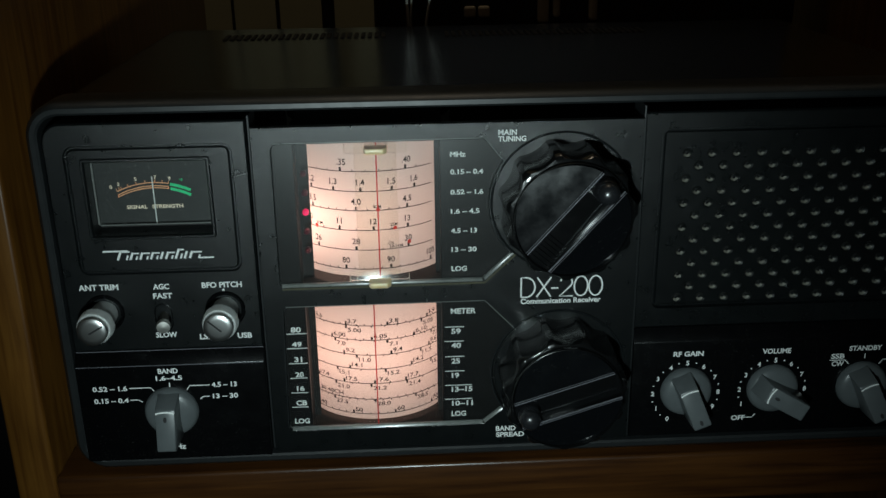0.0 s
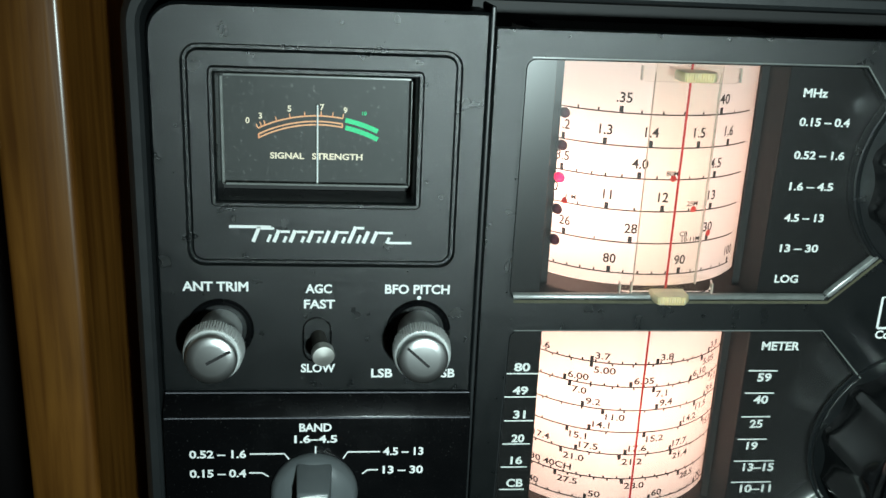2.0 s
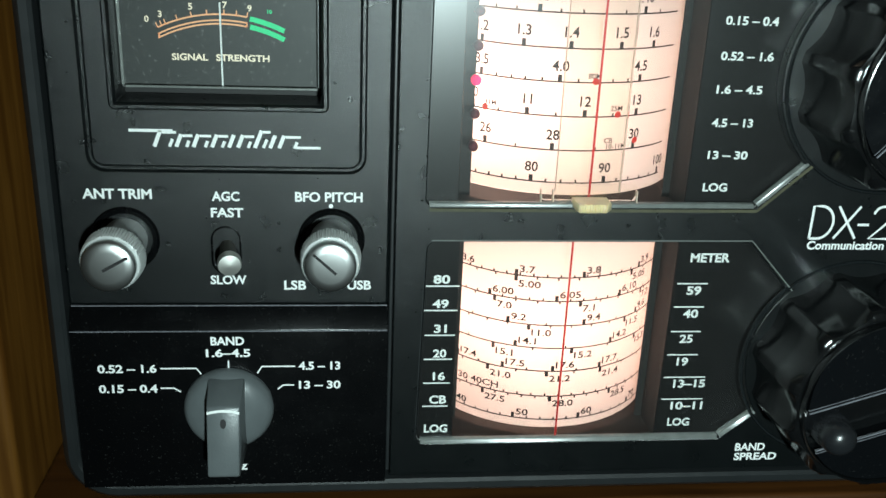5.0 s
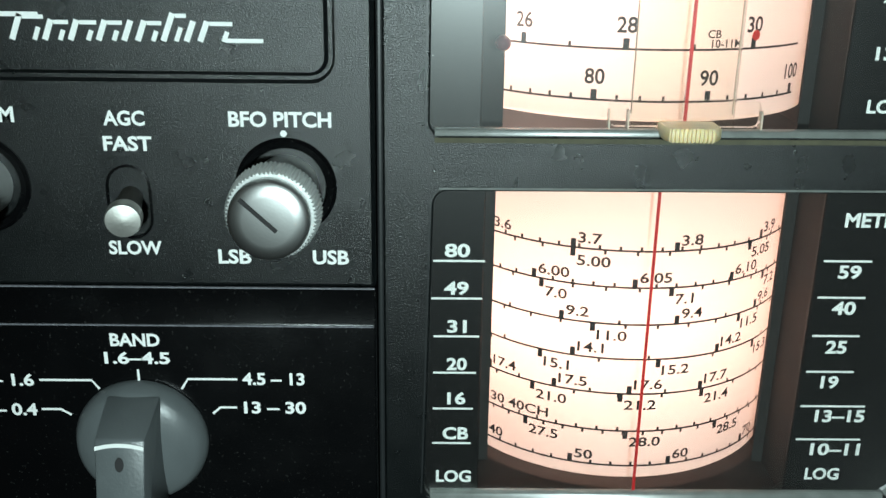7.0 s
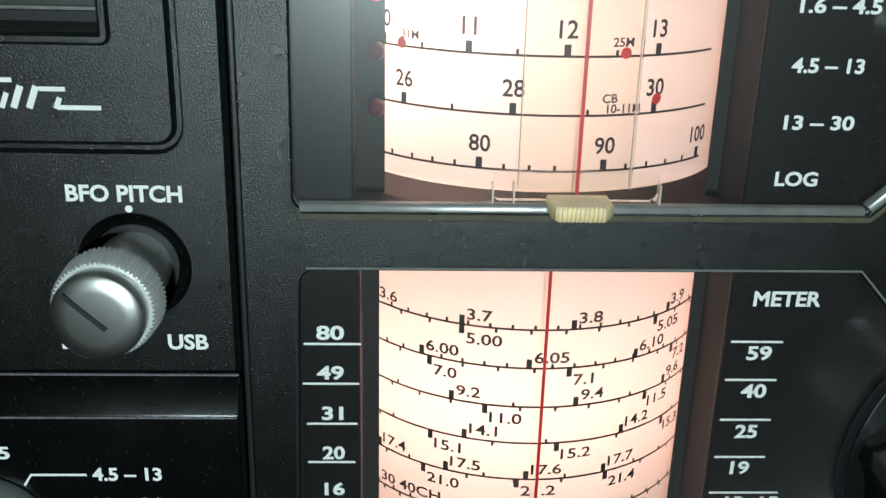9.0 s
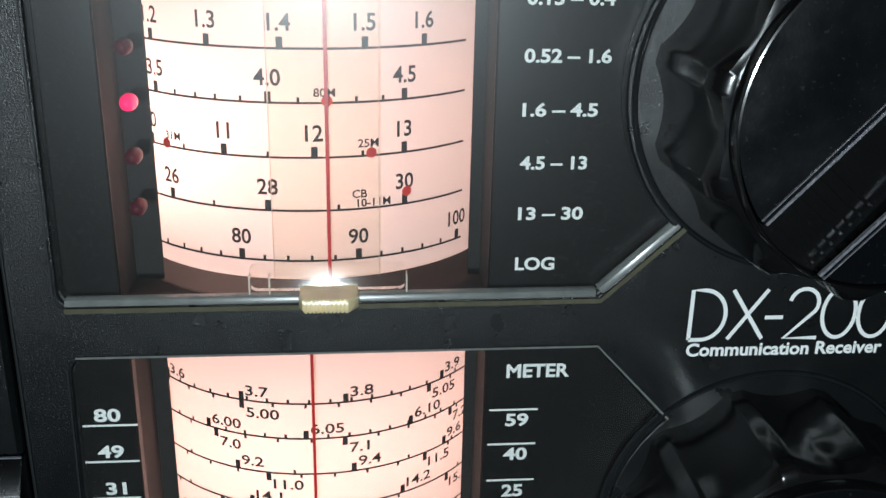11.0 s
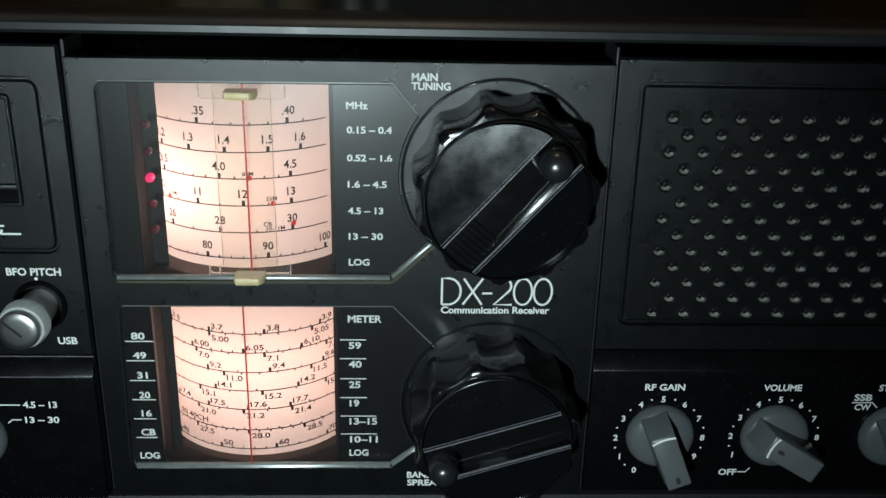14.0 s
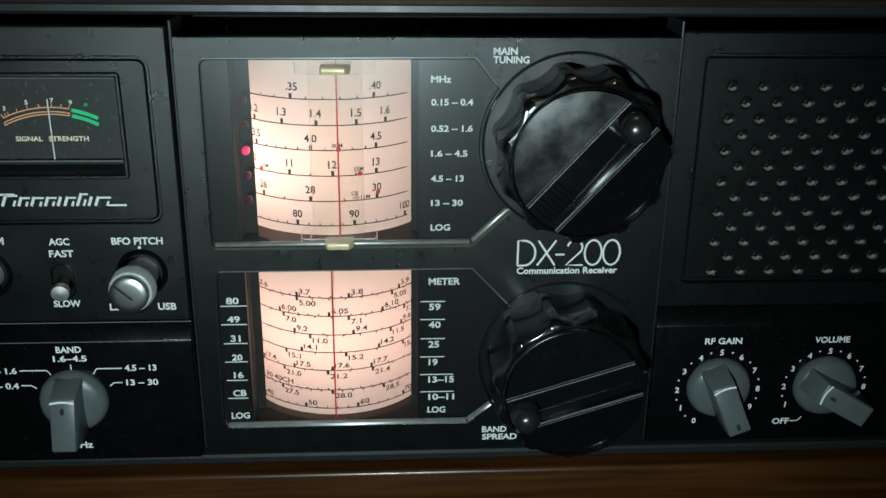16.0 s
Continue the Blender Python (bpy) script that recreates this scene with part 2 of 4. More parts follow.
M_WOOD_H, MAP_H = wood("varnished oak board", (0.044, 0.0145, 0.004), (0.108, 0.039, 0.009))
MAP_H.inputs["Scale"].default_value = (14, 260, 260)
M_WALL = material("olive beige plaster", (0.46, 0.42, 0.27), 0.9, grain=0.4, scale=300, vary=0.12, vary_scale=5)
M_ROOM = material("dim room paint", (0.22, 0.20, 0.17), 0.9, vary=0.1, vary_scale=2)
M_FLOOR = material("dark carpet", (0.05, 0.045, 0.04), 0.95, grain=0.6, scale=500, vary=0.3, vary_scale=20)
M_DARKBOX = material("black cloth and laminate", (0.018, 0.014, 0.016), 0.7, vary=0.3, vary_scale=30)
M_CABLE_W = material("white cable", (0.75, 0.74, 0.70), 0.45, vary=0.1)
M_CABLE_B = material("dark cable", (0.03, 0.028, 0.025), 0.5, vary=0.1)


# ---- building helpers ----
def put(name, mesh, mat, parent=None, label=""):
    ob = new(name, mesh)
    if not mesh.materials:
        mesh.materials.append(mat)
    if parent is not None:
        ob.parent = parent
        if parent.type == "EMPTY":
            ob.matrix_parent_inverse = Matrix.Translation(-parent.location)
    if label:
        ob["label"] = label
    return ob


def part(name, bm, mat, parent=None, label="", smooth=None):
    mesh = bpy.data.meshes.new(name)
    bmesh.ops.recalc_face_normals(bm, faces=bm.faces)
    if smooth is not None:
        lim = radians(smooth)
        for f in bm.faces:
            f.smooth = True
        for e in bm.edges:
            if len(e.link_faces) == 2 and e.calc_face_angle(0) > lim:
                e.smooth = False
    bm.to_mesh(mesh)
    bm.free()
    return put(name, mesh, mat, parent, label)


def thing(name, at, label, category, group="", kind=""):
    ob = new(name)
    ob.location = at
    return tagged(ob, label, category, group, kind)


def add_box(bm, x0, x1, y0, y1, z0, z1, bevel=0.0, seg=2):
    r = bmesh.ops.create_cube(bm, size=1.0)
    vs = r["verts"]
    for v in vs:
        v.co = Vector(((x0, x1)[v.co.x > 0], (y0, y1)[v.co.y > 0], (z0, z1)[v.co.z > 0]))
    if bevel:
        es = list({e for v in vs for e in v.link_edges})
        bmesh.ops.bevel(bm, geom=es, offset=bevel, segments=seg, affect="EDGES", profile=0.5)
    return bm


def box(x0, x1, y0, y1, z0, z1, bevel=0.0, seg=2):
    return add_box(bmesh.new(), x0, x1, y0, y1, z0, z1, bevel, seg)


def rrect(x0, x1, z0, z1, r, n=5):
    """Corner-rounded rectangle in x and z, always 4 * n points."""
    pts = []
    ra, rb, rc, rd = r if isinstance(r, tuple) else (r, r, r, r)
    for cx, cz, a0, r in ((x1 - ra, z1 - ra, 0, ra), (x0 + rb, z1 - rb, 90, rb), (x0 + rc, z0 + rc, 180, rc), (x1 - rd, z0 + rd, 270, rd)):
        for i in range(n):
            a = radians(a0 + 90 * i / (n - 1))
            pts.append((cx + r * math.cos(a), cz + r * math.sin(a)))
    return pts


def loft(bm, loops, close_last=False, close_first=False):
    """Quads between loops of equally many points (x, y, z)."""
    rows = [[bm.verts.new(p) for p in loop] for loop in loops]
    for a, b in zip(rows, rows[1:]):
        k = len(a)
        for i in range(k):
            bm.faces.new((a[i], a[(i + 1) % k], b[(i + 1) % k], b[i]))
    if close_last:
        bm.faces.new(rows[-1])
    if close_first:
        bm.faces.new(rows[0])
    return bm


def frame_loft(steps, n=5, close_last=False, close_first=False):
    """steps: (x0, x1, z0, z1, r, y)."""
    return loft(bmesh.new(), [[(x, y, z) for x, z in rrect(x0, x1, z0, z1, r, n)] for x0, x1, z0, z1, r, y in steps], close_last, close_first)


def inset(rect, d, y):
    x0, x1, z0, z1, rr = rect
    rr = tuple(max(0.0004, q - d) for q in rr) if isinstance(rr, tuple) else max(0.0004, rr - d)
    return (x0 + d, x1 - d, z0 + d, z1 - d, rr, y)


def turned(bm, cx, cz, profile, n=48, close_last=True, wobble=None):
    """A body turned round the y axis: profile of (radius, y)."""
    loops = []
    for k, (r, y) in enumerate(profile):
        loop = []
        for i in range(n):
            a = 2 * math.pi * i / n
            q = r if wobble is None else wobble(a, r, k)
            loop.append((cx + q * math.cos(a), y, cz + q * math.sin(a)))
        loops.append(loop)
    return loft(bm, loops, close_last)


def prism(bm, pts, y0, y1, bevel=0.0):
    """A plate with outline pts in x and z, from y0 (front) to y1 (back)."""
    a = [bm.verts.new((x, y0, z)) for x, z in pts]
    b = [bm.verts.new((x, y1, z)) for x, z in pts]
    f = bm.faces.new(a)
    bm.faces.new(list(reversed(b)))
    k = len(pts)
    for i in range(k):
        bm.faces.new((a[i], b[i], b[(i + 1) % k], a[(i + 1) % k]))
    if bevel:
        bmesh.ops.bevel(bm, geom=list(f.edges), offset=bevel, segments=2, affect="EDGES", profile=0.5)
    return bm


def ribbon(bm, pts, w, y, closed=False):
    """A flat printed stroke of width w along pts in x and z."""
    k = len(pts)
    left, right = [], []
    for i, (x, z) in enumerate(pts):
        if closed:
            p, q = pts[i - 1], pts[(i + 1) % k]
        else:
            p, q = pts[max(0, i - 1)], pts[min(k - 1, i + 1)]
        d = Vector((q[0] - p[0], q[1] - p[1]))
        d.normalize()
        nx, nz = -d.y * w / 2, d.x * w / 2
        left.append(bm.verts.new((x + nx, y, z + nz)))
        right.append(bm.verts.new((x - nx, y, z - nz)))
    for i in range(k if closed else k - 1):
        j = (i + 1) % k
        bm.faces.new((left[i], left[j], right[j], right[i]))
    return bm


def arc(cx, cz, rx, rz, a0, a1, n=20):
    return [(cx + rx * math.cos(radians(a0 + (a1 - a0) * i / n)), cz + rz * math.sin(radians(a0 + (a1 - a0) * i / n))) for i in range(n + 1)]


def plate(outer, holes, depth, bevel):
    """A flat plate with holes, front at y = 0, made from a filled outline; returns a mesh in x and z."""
    cu = bpy.data.curves.new("plate", "CURVE")
    cu.dimensions, cu.fill_mode, cu.extrude, cu.bevel_depth, cu.bevel_resolution = "2D", "BOTH", depth / 2, bevel, 1
    for pts in (outer, *holes):
        sp = cu.splines.new("POLY")
        sp.points.add(len(pts) - 1)
        for p, (x, z) in zip(sp.points, pts):
            p.co = (x, z, 0, 1)
        sp.use_cyclic_u = True
    ob = bpy.data.objects.new("plate", cu)
    scene.collection.objects.link(ob)
    mesh = bpy.data.meshes.new_from_object(ob.evaluated_get(bpy.context.evaluated_depsgraph_get()))
    bpy.data.objects.remove(ob)
    mesh.transform(Matrix(((1, 0, 0, 0), (0, 0, -1, depth / 2 + bevel), (0, 1, 0, 0), (0, 0, 0, 1))))
    return mesh


# ---- lettering: every string once, from the built-in font ----
GLYPHS = {}


def prepare(strings, bold):
    obs = []
    for s in sorted(set(strings)):
        cu = bpy.data.curves.new("text", "FONT")
        cu.body, cu.size, cu.resolution_u, cu.offset = s, 1.0, 3, bold
        ob = bpy.data.objects.new("text", cu)
        scene.collection.objects.link(ob)
        obs.append((s, ob))
    dg = bpy.context.evaluated_depsgraph_get()
    for s, ob in obs:
        me = bpy.data.meshes.new_from_object(ob.evaluated_get(dg))
        vs = [(v.co.x, v.co.y) for v in me.vertices]
        fs = [tuple(p.vertices) for p in me.polygons]
        xs, ys = [v[0] for v in vs], [v[1] for v in vs]
        GLYPHS[s, bold] = (vs, fs, min(xs), max(xs), min(ys), max(ys))
        bpy.data.meshes.remove(me)
    for s, ob in obs:
        bpy.data.objects.remove(ob)


def add_text(bm, s, bold, place, x0, z0, height, width=None, align="left"):
    """Adds a string with its lower left corner at x0, z0; place(x, z) gives the point in space."""
    vs, fs, ax, bx, ay, by = GLYPHS[s, bold]
    sz = height / (by - ay)
    sx = width / (bx - ax) if width else sz
    w = (bx - ax) * sx
    if align == "centre":
        x0 -= w / 2
    made = [bm.verts.new(place(x0 + (x - ax) * sx, z0 + (y - ay) * sz)) for x, y in vs]
    for f in fs:
        try:
            bm.faces.new([made[i] for i in f])
        except ValueError:
            pass
    return w


def flat(y):
    return lambda x, z: (x, y, z)


# ---- the room ----
def wall(name, x0, x1, y0, y1, z0, z1, mat):
    return tagged(part(name, box(x0, x1, y0, y1, z0, z1), mat), kind="structure")


wall("floor", -1.5, 2.0, -1.6, 0.94, -0.85, -0.75, M_FLOOR)
wall("ceiling", -1.5, 2.0, -1.6, 0.94, 1.65, 1.75, M_ROOM)
wall("wall_north", -1.5, 2.0, 0.84, 0.94, -0.75, 1.65, M_WALL)
wall("wall_south", -1.5, 2.0, -1.6, -1.5, -0.75, 1.65, M_ROOM)
wall("wall_west", -1.5, -1.4, -1.5, 0.84, -0.75, 1.65, M_ROOM)
wall("wall_east", 1.9, 2.0, -1.5, 0.84, -0.75, 1.65, M_ROOM)

# ---- the shelf unit that holds the receiver ----
SHELF_Z, SHELF_Y = -0.012, 0.004
shelf = thing("shelf_unit", (0.22, 0.2, -0.75), "open varnished oak shelf unit with a board under the receiver", "shelf")
part("side_panel", box(-0.0262, -0.0068, SHELF_Y, 0.50, -0.75, 0.62, 0.0022, 3), M_WOOD_V, shelf, "golden brown oak upright with a painted highlight on its front edge", 40)
part("side_panel", box(0.5, 0.521, SHELF_Y, 0.50, -0.75, 0.62, 0.0022, 3), M_WOOD_V, shelf, smooth=40)
# highlight on the bevel of the upright, put in as a pale strip
part("edge_highlight", box(-0.0266, -0.0256, SHELF_Y - 0.0003, SHELF_Y + 0.0008, 0.125, 0.30, 0.0003), M_PALE, shelf, "pale strip painted as the highlight along the edge of the upright", 40)
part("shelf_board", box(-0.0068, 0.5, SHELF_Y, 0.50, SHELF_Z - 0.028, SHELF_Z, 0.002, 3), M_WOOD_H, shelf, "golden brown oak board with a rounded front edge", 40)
part("back_panel", box(-0.0068, 0.5, 0.470, 0.476, -0.68, SHELF_Z - 0.029), M_DARKBOX, shelf, "dark back panel of the lower compartment")
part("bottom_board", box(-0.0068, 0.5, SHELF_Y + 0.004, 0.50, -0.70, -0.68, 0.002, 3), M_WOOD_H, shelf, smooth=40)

# ---- things behind the receiver, dim ----
crate = thing("equipment_case", (0.33, 0.38, SHELF_Z), "black case standing in the dark behind the receiver", "case")
part("body", box(0.150, 0.47, 0.325, 0.45, SHELF_Z, 0.36, 0.006), M_DARKBOX, crate, smooth=40)
for x in (0.2170, 0.2275):
    part("socket_cover", box(x, x + 0.0085, 0.320, 0.327, 0.1670, 0.1750, 0.0015), M_PALE, crate, "pale square socket cover")
for x, w, z in ((0.272, 0.008, 0.166), (0.2835, 0.005, 0.170), (0.3105, 0.006, 0.167)):
    part("plug", box(x, x + w, 0.319, 0.327, z - 0.004, z + 0.016, 0.002), M_PALE, crate, "dull pale plug")
cabinet_low = thing("dark_cabinet", (-0.28, 0.62, -0.75), "dark cabinet standing beside the shelf unit", "cabinet")
part("body", box(-0.615, -0.050, 0.455, 0.80, -0.75, 0.025, 0.004), M_DARKBOX, cabinet_low, smooth=40)
part("top_board", box(-0.62, -0.045, 0.448, 0.80, 0.025, 0.045, 0.004), M_DARKBOX, cabinet_low, "dark top board", 40)
part("door", box(-0.60, -0.065, 0.440, 0.455, -0.72, 0.015, 0.003), M_DARKBOX, cabinet_low, "dark flat door", 40)
bag = box(-0.17, -0.07, 0.52, 0.62, 0.045, 0.085, 0.018, 4)
tagged(part("dark_bundle", bag, M_DARKBOX, smooth=60), "small black bundle lying on the dark cabinet", "bundle")


def cable(name, pts, r, mat, label):
    cu = bpy.data.curves.new(name, "CURVE")
    cu.dimensions, cu.bevel_depth, cu.bevel_resolution, cu.resolution_u = "3D", r, 3, 8
    sp = cu.splines.new("BEZIER")
    sp.bezier_points.add(len(pts) - 1)
    for p, c in zip(sp.bezier_points, pts):
        p.co, p.handle_left_type, p.handle_right_type = c, "AUTO", "AUTO"
    ob = bpy.data.objects.new(name, cu)
    scene.collection.objects.link(ob)
    mesh = bpy.data.meshes.new_from_object(ob.evaluated_get(bpy.context.evaluated_depsgraph_get()))
    bpy.data.objects.remove(ob)
    mesh.materials.clear()
    for p in mesh.polygons:
        p.use_smooth = True
    return tagged(put(name, mesh, mat), label, "cable", "cables behind the receiver")


for x0, x1, lean, r in ((0.1743, 0.1738, -0.002, 0.0010), (0.1760, 0.1768, 0.002, 0.0007), (0.1866, 0.1890, 0.012, 0.0009)):
    cable("white_cable", [(x0 + 0.002, 0.275, SHELF_Z), (x0, 0.268, 0.08), (x0, 0.265, 0.169), (x1, 0.265, 0.184), (x1 + lean, 0.27, 0.25), (x1 + 3 * lean, 0.30, 0.42)], r, M_CABLE_W, "thin white cable rising behind the receiver")
for x, r in ((0.0355, 0.0012), (0.0708, 0.0016), (0.1105, 0.0052)):
    cable("dark_cable", [(x, 0.38, SHELF_Z), (x + 0.002, 0.38, 0.12), (x + 0.001, 0.38, 0.3), (x + 0.003, 0.38, 0.60)], r, M_CABLE_B, "dark cable hanging behind the receiver")

# ---- the receiver ----
STRINGS = ["ANT TRIM", "AGC", "FAST", "SLOW", "BFO PITCH", "LSB", "USB", "BAND", "1.6\u20134.5", "0.52 \u2013 1.6", "0.15 \u2013 0.4", "4.5 \u2013 13", "13 \u2013 30", "MHz",
           "1.6 \u2013 4.5", "LOG", "METER", "59", "40", "25", "19", "13\u201315", "10\u201311", "80", "49", "31", "20", "16", "CB", "MAIN", "TUNING", "SPREAD",
           "Communication Receiver", "RF GAIN", "VOLUME", "OFF", "STANDBY", "SSB", "CW", "SIGNAL", "STRENGTH", "3", "5", "7", "9", "0", "1", "2", "4", "6", "8", "10"]
prepare(STRINGS, 0.03)
UP_ROWS = [
    (0.1379, [(".35", -18.9), (".40", 25.2)], [-45.9, -37.0, -28.2, -10.6, -1.8, 7.1, 15.9, 33.5]),
    (0.1287, [("1.2", -42.8), ("1.3", -24.4), ("1.4", -5.6), ("1.5", 15.3), ("1.6", 31.8)], []),
    (0.1197, [("3.5", -42.3), ("4.0", -9.0), ("4.5", 26.0)], [-35.2, -28.6, -22.8, -16.0, -1.5, 6.0, 13.0, 20.0]),
    (0.1103, [("10", -45.5), ("11", -21.2), ("12", 2.2), ("13", 26.0)], [-33.5, -9.5, 14.5]),
    (0.1008, [("26", -38.8), ("28", -10.0), ("30", 26.2)], [-25.0, 8.1]),
    (0.0915, [("80", -17.7), ("90", 13.2), ("100", 45.0)], [-42.5, -36.0, -30.0, -23.9, -11.5, -5.3, 0.9, 7.0, 19.4, 25.6, 32.0, 38.5]),
]
LOW_ROWS = [
    (0.0626, [("3.6", -48.5), ("3.7", -20.7), ("3.8", 8.9), ("3.9", 40.0)], [("5.00", -20.7), ("5.05", 35.0)], 5.9, 9.2),
    (0.0551, [("6.00", -32.2), ("6.05", -2.4), ("6.10", 28.6)], [("7.0", -29.7), ("7.1", 8.5), ("7.2", 44.0)], 6.0, 9.6),
    (0.0473, [("9.2", -23.0), ("9.4", 11.0), ("9.6", 41.5)], [("11.0", -13.6), ("11.5", 33.8)], 17.0, 9.5),
    (0.0398, [("14.1", -19.0), ("14.2", 26.0)], [("15.1", -29.0), ("15.2", 6.5), ("15.3", 43.0)], 22.5, 17.9),
    (0.0321, [("17.4", -47.0), ("17.5", -24.1), ("17.6", -1.5), ("17.7", 21.2)], [("21.0", -31.0), ("21.2", -4.0), ("21.4", 22.0)], 11.3, 13.2),
    (0.0236, [("30 40CH", -47.5)], [("27.5", -32.8), ("28.0", -1.6), ("28.5", 28.8)], 6.2, 6.1),
    (0.0155, [("40", -48.0), ("50", -17.8), ("60", 12.7), ("70", 43.0)], [], 6.1, 99),
]
DRUM_STRINGS = [s for r in UP_ROWS for s, _ in r[1]] + [s for r in LOW_ROWS for s, _ in r[1] + r[2]] + ["80M", "31M", "25M", "CB", "10-11M"]
prepare(DRUM_STRINGS, 0.018)

rx = thing("communication_receiver", (0.222, 0.1, SHELF_Z), "black tabletop receiver with two lit dial drums on oak shelf", "radio receiver")
PX0, PX1, PZ0, PZ1 = 0.0125, 0.4315, 0.0005, 0.1645

# steel cover and rim
part("cover", frame_loft([(0.0125, 0.4315, 0.002, 0.1712, 0.010, y) for y in (0.018, 0.243)] + [(0.0145, 0.4295, 0.004, 0.1692, 0.008, 0.245)], 6, True), M_COVER, rx,
     "gloss black steel cover, a little dusty", 40)
for x0, x1 in ((0.060, 0.160), (0.196, 0.318)):
    x = x0
    while x < x1:
        part("louvre", box(x, x + 0.0026, 0.192, 0.212, 0.1708, 0.1720, 0.0004, 1), M_RECESS, rx)
        x += 0.0042
R0 = (0.0070, 0.4370, -0.0052, 0.1732, 0.0155)
part("rim", frame_loft([inset(R0, 0.001, 0.024), inset(R0, 0, 0.020), inset(R0, 0, 0.004), inset(R0, 0.0008, 0.0005), inset(R0, 0.0026, -0.0012), inset(R0, 0.0046, -0.0012),
                        inset(R0, 0.0056, -0.0004), inset(R0, 0.0064, 0.004), inset(R0, 0.0064, 0.024)], 8), M_RIM, rx, "glossy black plastic rim with rounded corners", 35)
part("chassis", box(0.016, 0.428, 0.094, 0.098, 0.004, 0.166), M_CAVITY, rx)
for x in (0.05, 0.39):
    for y in (0.055, 0.215):
        part("foot", turned(bmesh.new(), 0, 0, [(0.009, 0), (0.0095, 0.010), (0.0085, 0.0135), (0.0, 0.0135)], 20), M_RUBBER, rx, "round black rubber foot", 40).data.transform(
            Matrix.Translation((x, y, 0.0015)) @ Matrix.Rotation(radians(-90), 4, "X"))

# left block with the meter opening
B = (0.0218, 0.0935, 0.0952, 0.1541, 0.0045)
C = (0.0284, 0.0837, 0.1116, 0.1486, 0.0016)
A = (0.0136, 0.1001, 0.0575, 0.1640, (0.0008, 0.0085, 0.0008, 0.0008))
part("meter_panel", frame_loft([inset(A, 0, 0.020), inset(A, 0, 0.0008), inset(A, 0.0008, 0.0), inset(B, 0, 0.0), inset(B, 0.0005, 0.0011), inset(B, 0.0012, 0.0011), inset(B, 0.0019, 0.0002),
                                inset(C, 0, 0.0002), inset(C, 0.0005, -0.0005), inset(C, 0.0013, -0.0005), inset(C, 0.0019, 0.0004), inset(C, 0.0021, 0.011)], 6), M_PANEL, rx,
     "textured black plastic panel with an inset frame", 25)


def extrude_x(name, prof, x0, x1, mat, label=""):
    bm = bmesh.new()
    a = [bm.verts.new((x0, y, z)) for y, z in prof]
    b = [bm.verts.new((x1, y, z)) for y, z in prof]
    k = len(prof)
    bm.faces.new(a), bm.faces.new(list(reversed(b)))
    for i in range(k):
        bm.faces.new((a[i], b[i], b[(i + 1) % k], a[(i + 1) % k]))
    es = [e for e in bm.edges if all(v.co.y < 0.012 for v in e.verts)]
    bmesh.ops.bevel(bm, geom=es, offset=0.00045, segments=2, affect="EDGES", profile=0.5)
    return part(name, bm, mat, rx, label, 25)


extrude_x("band_panel", [(0.02, 0.0573), (0.0002, 0.0573), (-0.0036, 0.0514), (-0.004, 0.0018), (0.02, 0.0018)], 0.0138, 0.1001, M_BAND, "smooth black lower panel with a sloped ledge")
# sparkle along the worn ledge edges, laid on as thin pale strips
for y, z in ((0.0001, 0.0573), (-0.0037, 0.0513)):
    part("ledge_edge", box(0.0142, 0.0998, y - 0.00012, y + 0.0004, z - 0.00014, z + 0.00014), M_WORN_GLINT, rx, "worn edge of the ledge with its sparkle painted pale")
part("divider", box(0.1003, 0.1015, 0.0020, 0.020, 0.0018, 0.1655, 0.0004), M_RIM, rx)

# centre panel with the two windows
KM, KL = (0.2374, 0.1236), (0.2377, 0.0390)


def knob_side(c, r, p, q):
    """Arc of a circle round c between the directions of p and q, on its left side."""
    a0, a1 = (math.degrees(math.atan2(v[1] - c[1], v[0] - c[0])) % 360 for v in (p, q))
    return arc(c[0], c[1], r, r, a0, a1, 14)


def soften(pts, r=0.0028):
    """Round off the two left corners, the first and the last point."""
    (x0, z0), (xn, zn) = pts[0], pts[-1]
    return arc(x0 + r, z0 - r, r, r, 180, 90, 5) + pts[1:-1] + arc(xn + r, zn + r, r, r, 270, 180, 5)


W_UP = soften([(0.1098, 0.1529), (0.2024, 0.1533)] + knob_side(KM, 0.0328, (0.2100, 0.1436), (0.2167, 0.1002)) + [(0.2024, 0.0864), (0.1094, 0.0860)])
W_LOW = soften([(0.1102, 0.0766), (0.2028, 0.0769)] + knob_side(KL, 0.0302, (0.2171, 0.0612), (0.2134, 0.0214)) + [(0.2024, 0.0119), (0.1090, 0.0118)])
centre = plate([(0.1019, 0.0018), (0.2722, 0.0018), (0.2722, 0.1602), (0.1019, 0.1600)], [W_UP, W_LOW], 0.0030, 0.00035)
put("dial_panel", centre, M_PANEL, rx, "textured black plastic panel with two dial windows")
part("top_recess", box(0.1006, 0.2718, 0.0450, 0.0475, 0.140, 0.1662), M_RECESS, rx)


def shrink(pts, d):
    cx, cz = sum(p[0] for p in pts) / len(pts), sum(p[1] for p in pts) / len(pts)
    w = max(p[0] for p in pts) - min(p[0] for p in pts)
    h = max(p[1] for p in pts) - min(p[1] for p in pts)
    return [(cx + (x - cx) * (1 - 2 * d / w), cz + (z - cz) * (1 - 2 * d / h)) for x, z in pts]


for pts, mat in ((W_UP, M_LENS), (W_LOW, M_LENS)):
    lens = part("dial_lens", prism(bmesh.new(), shrink(pts, 0.0003), 0.0006, 0.0014), mat, rx, "clear acrylic dial window")
    lens.visible_shadow = False


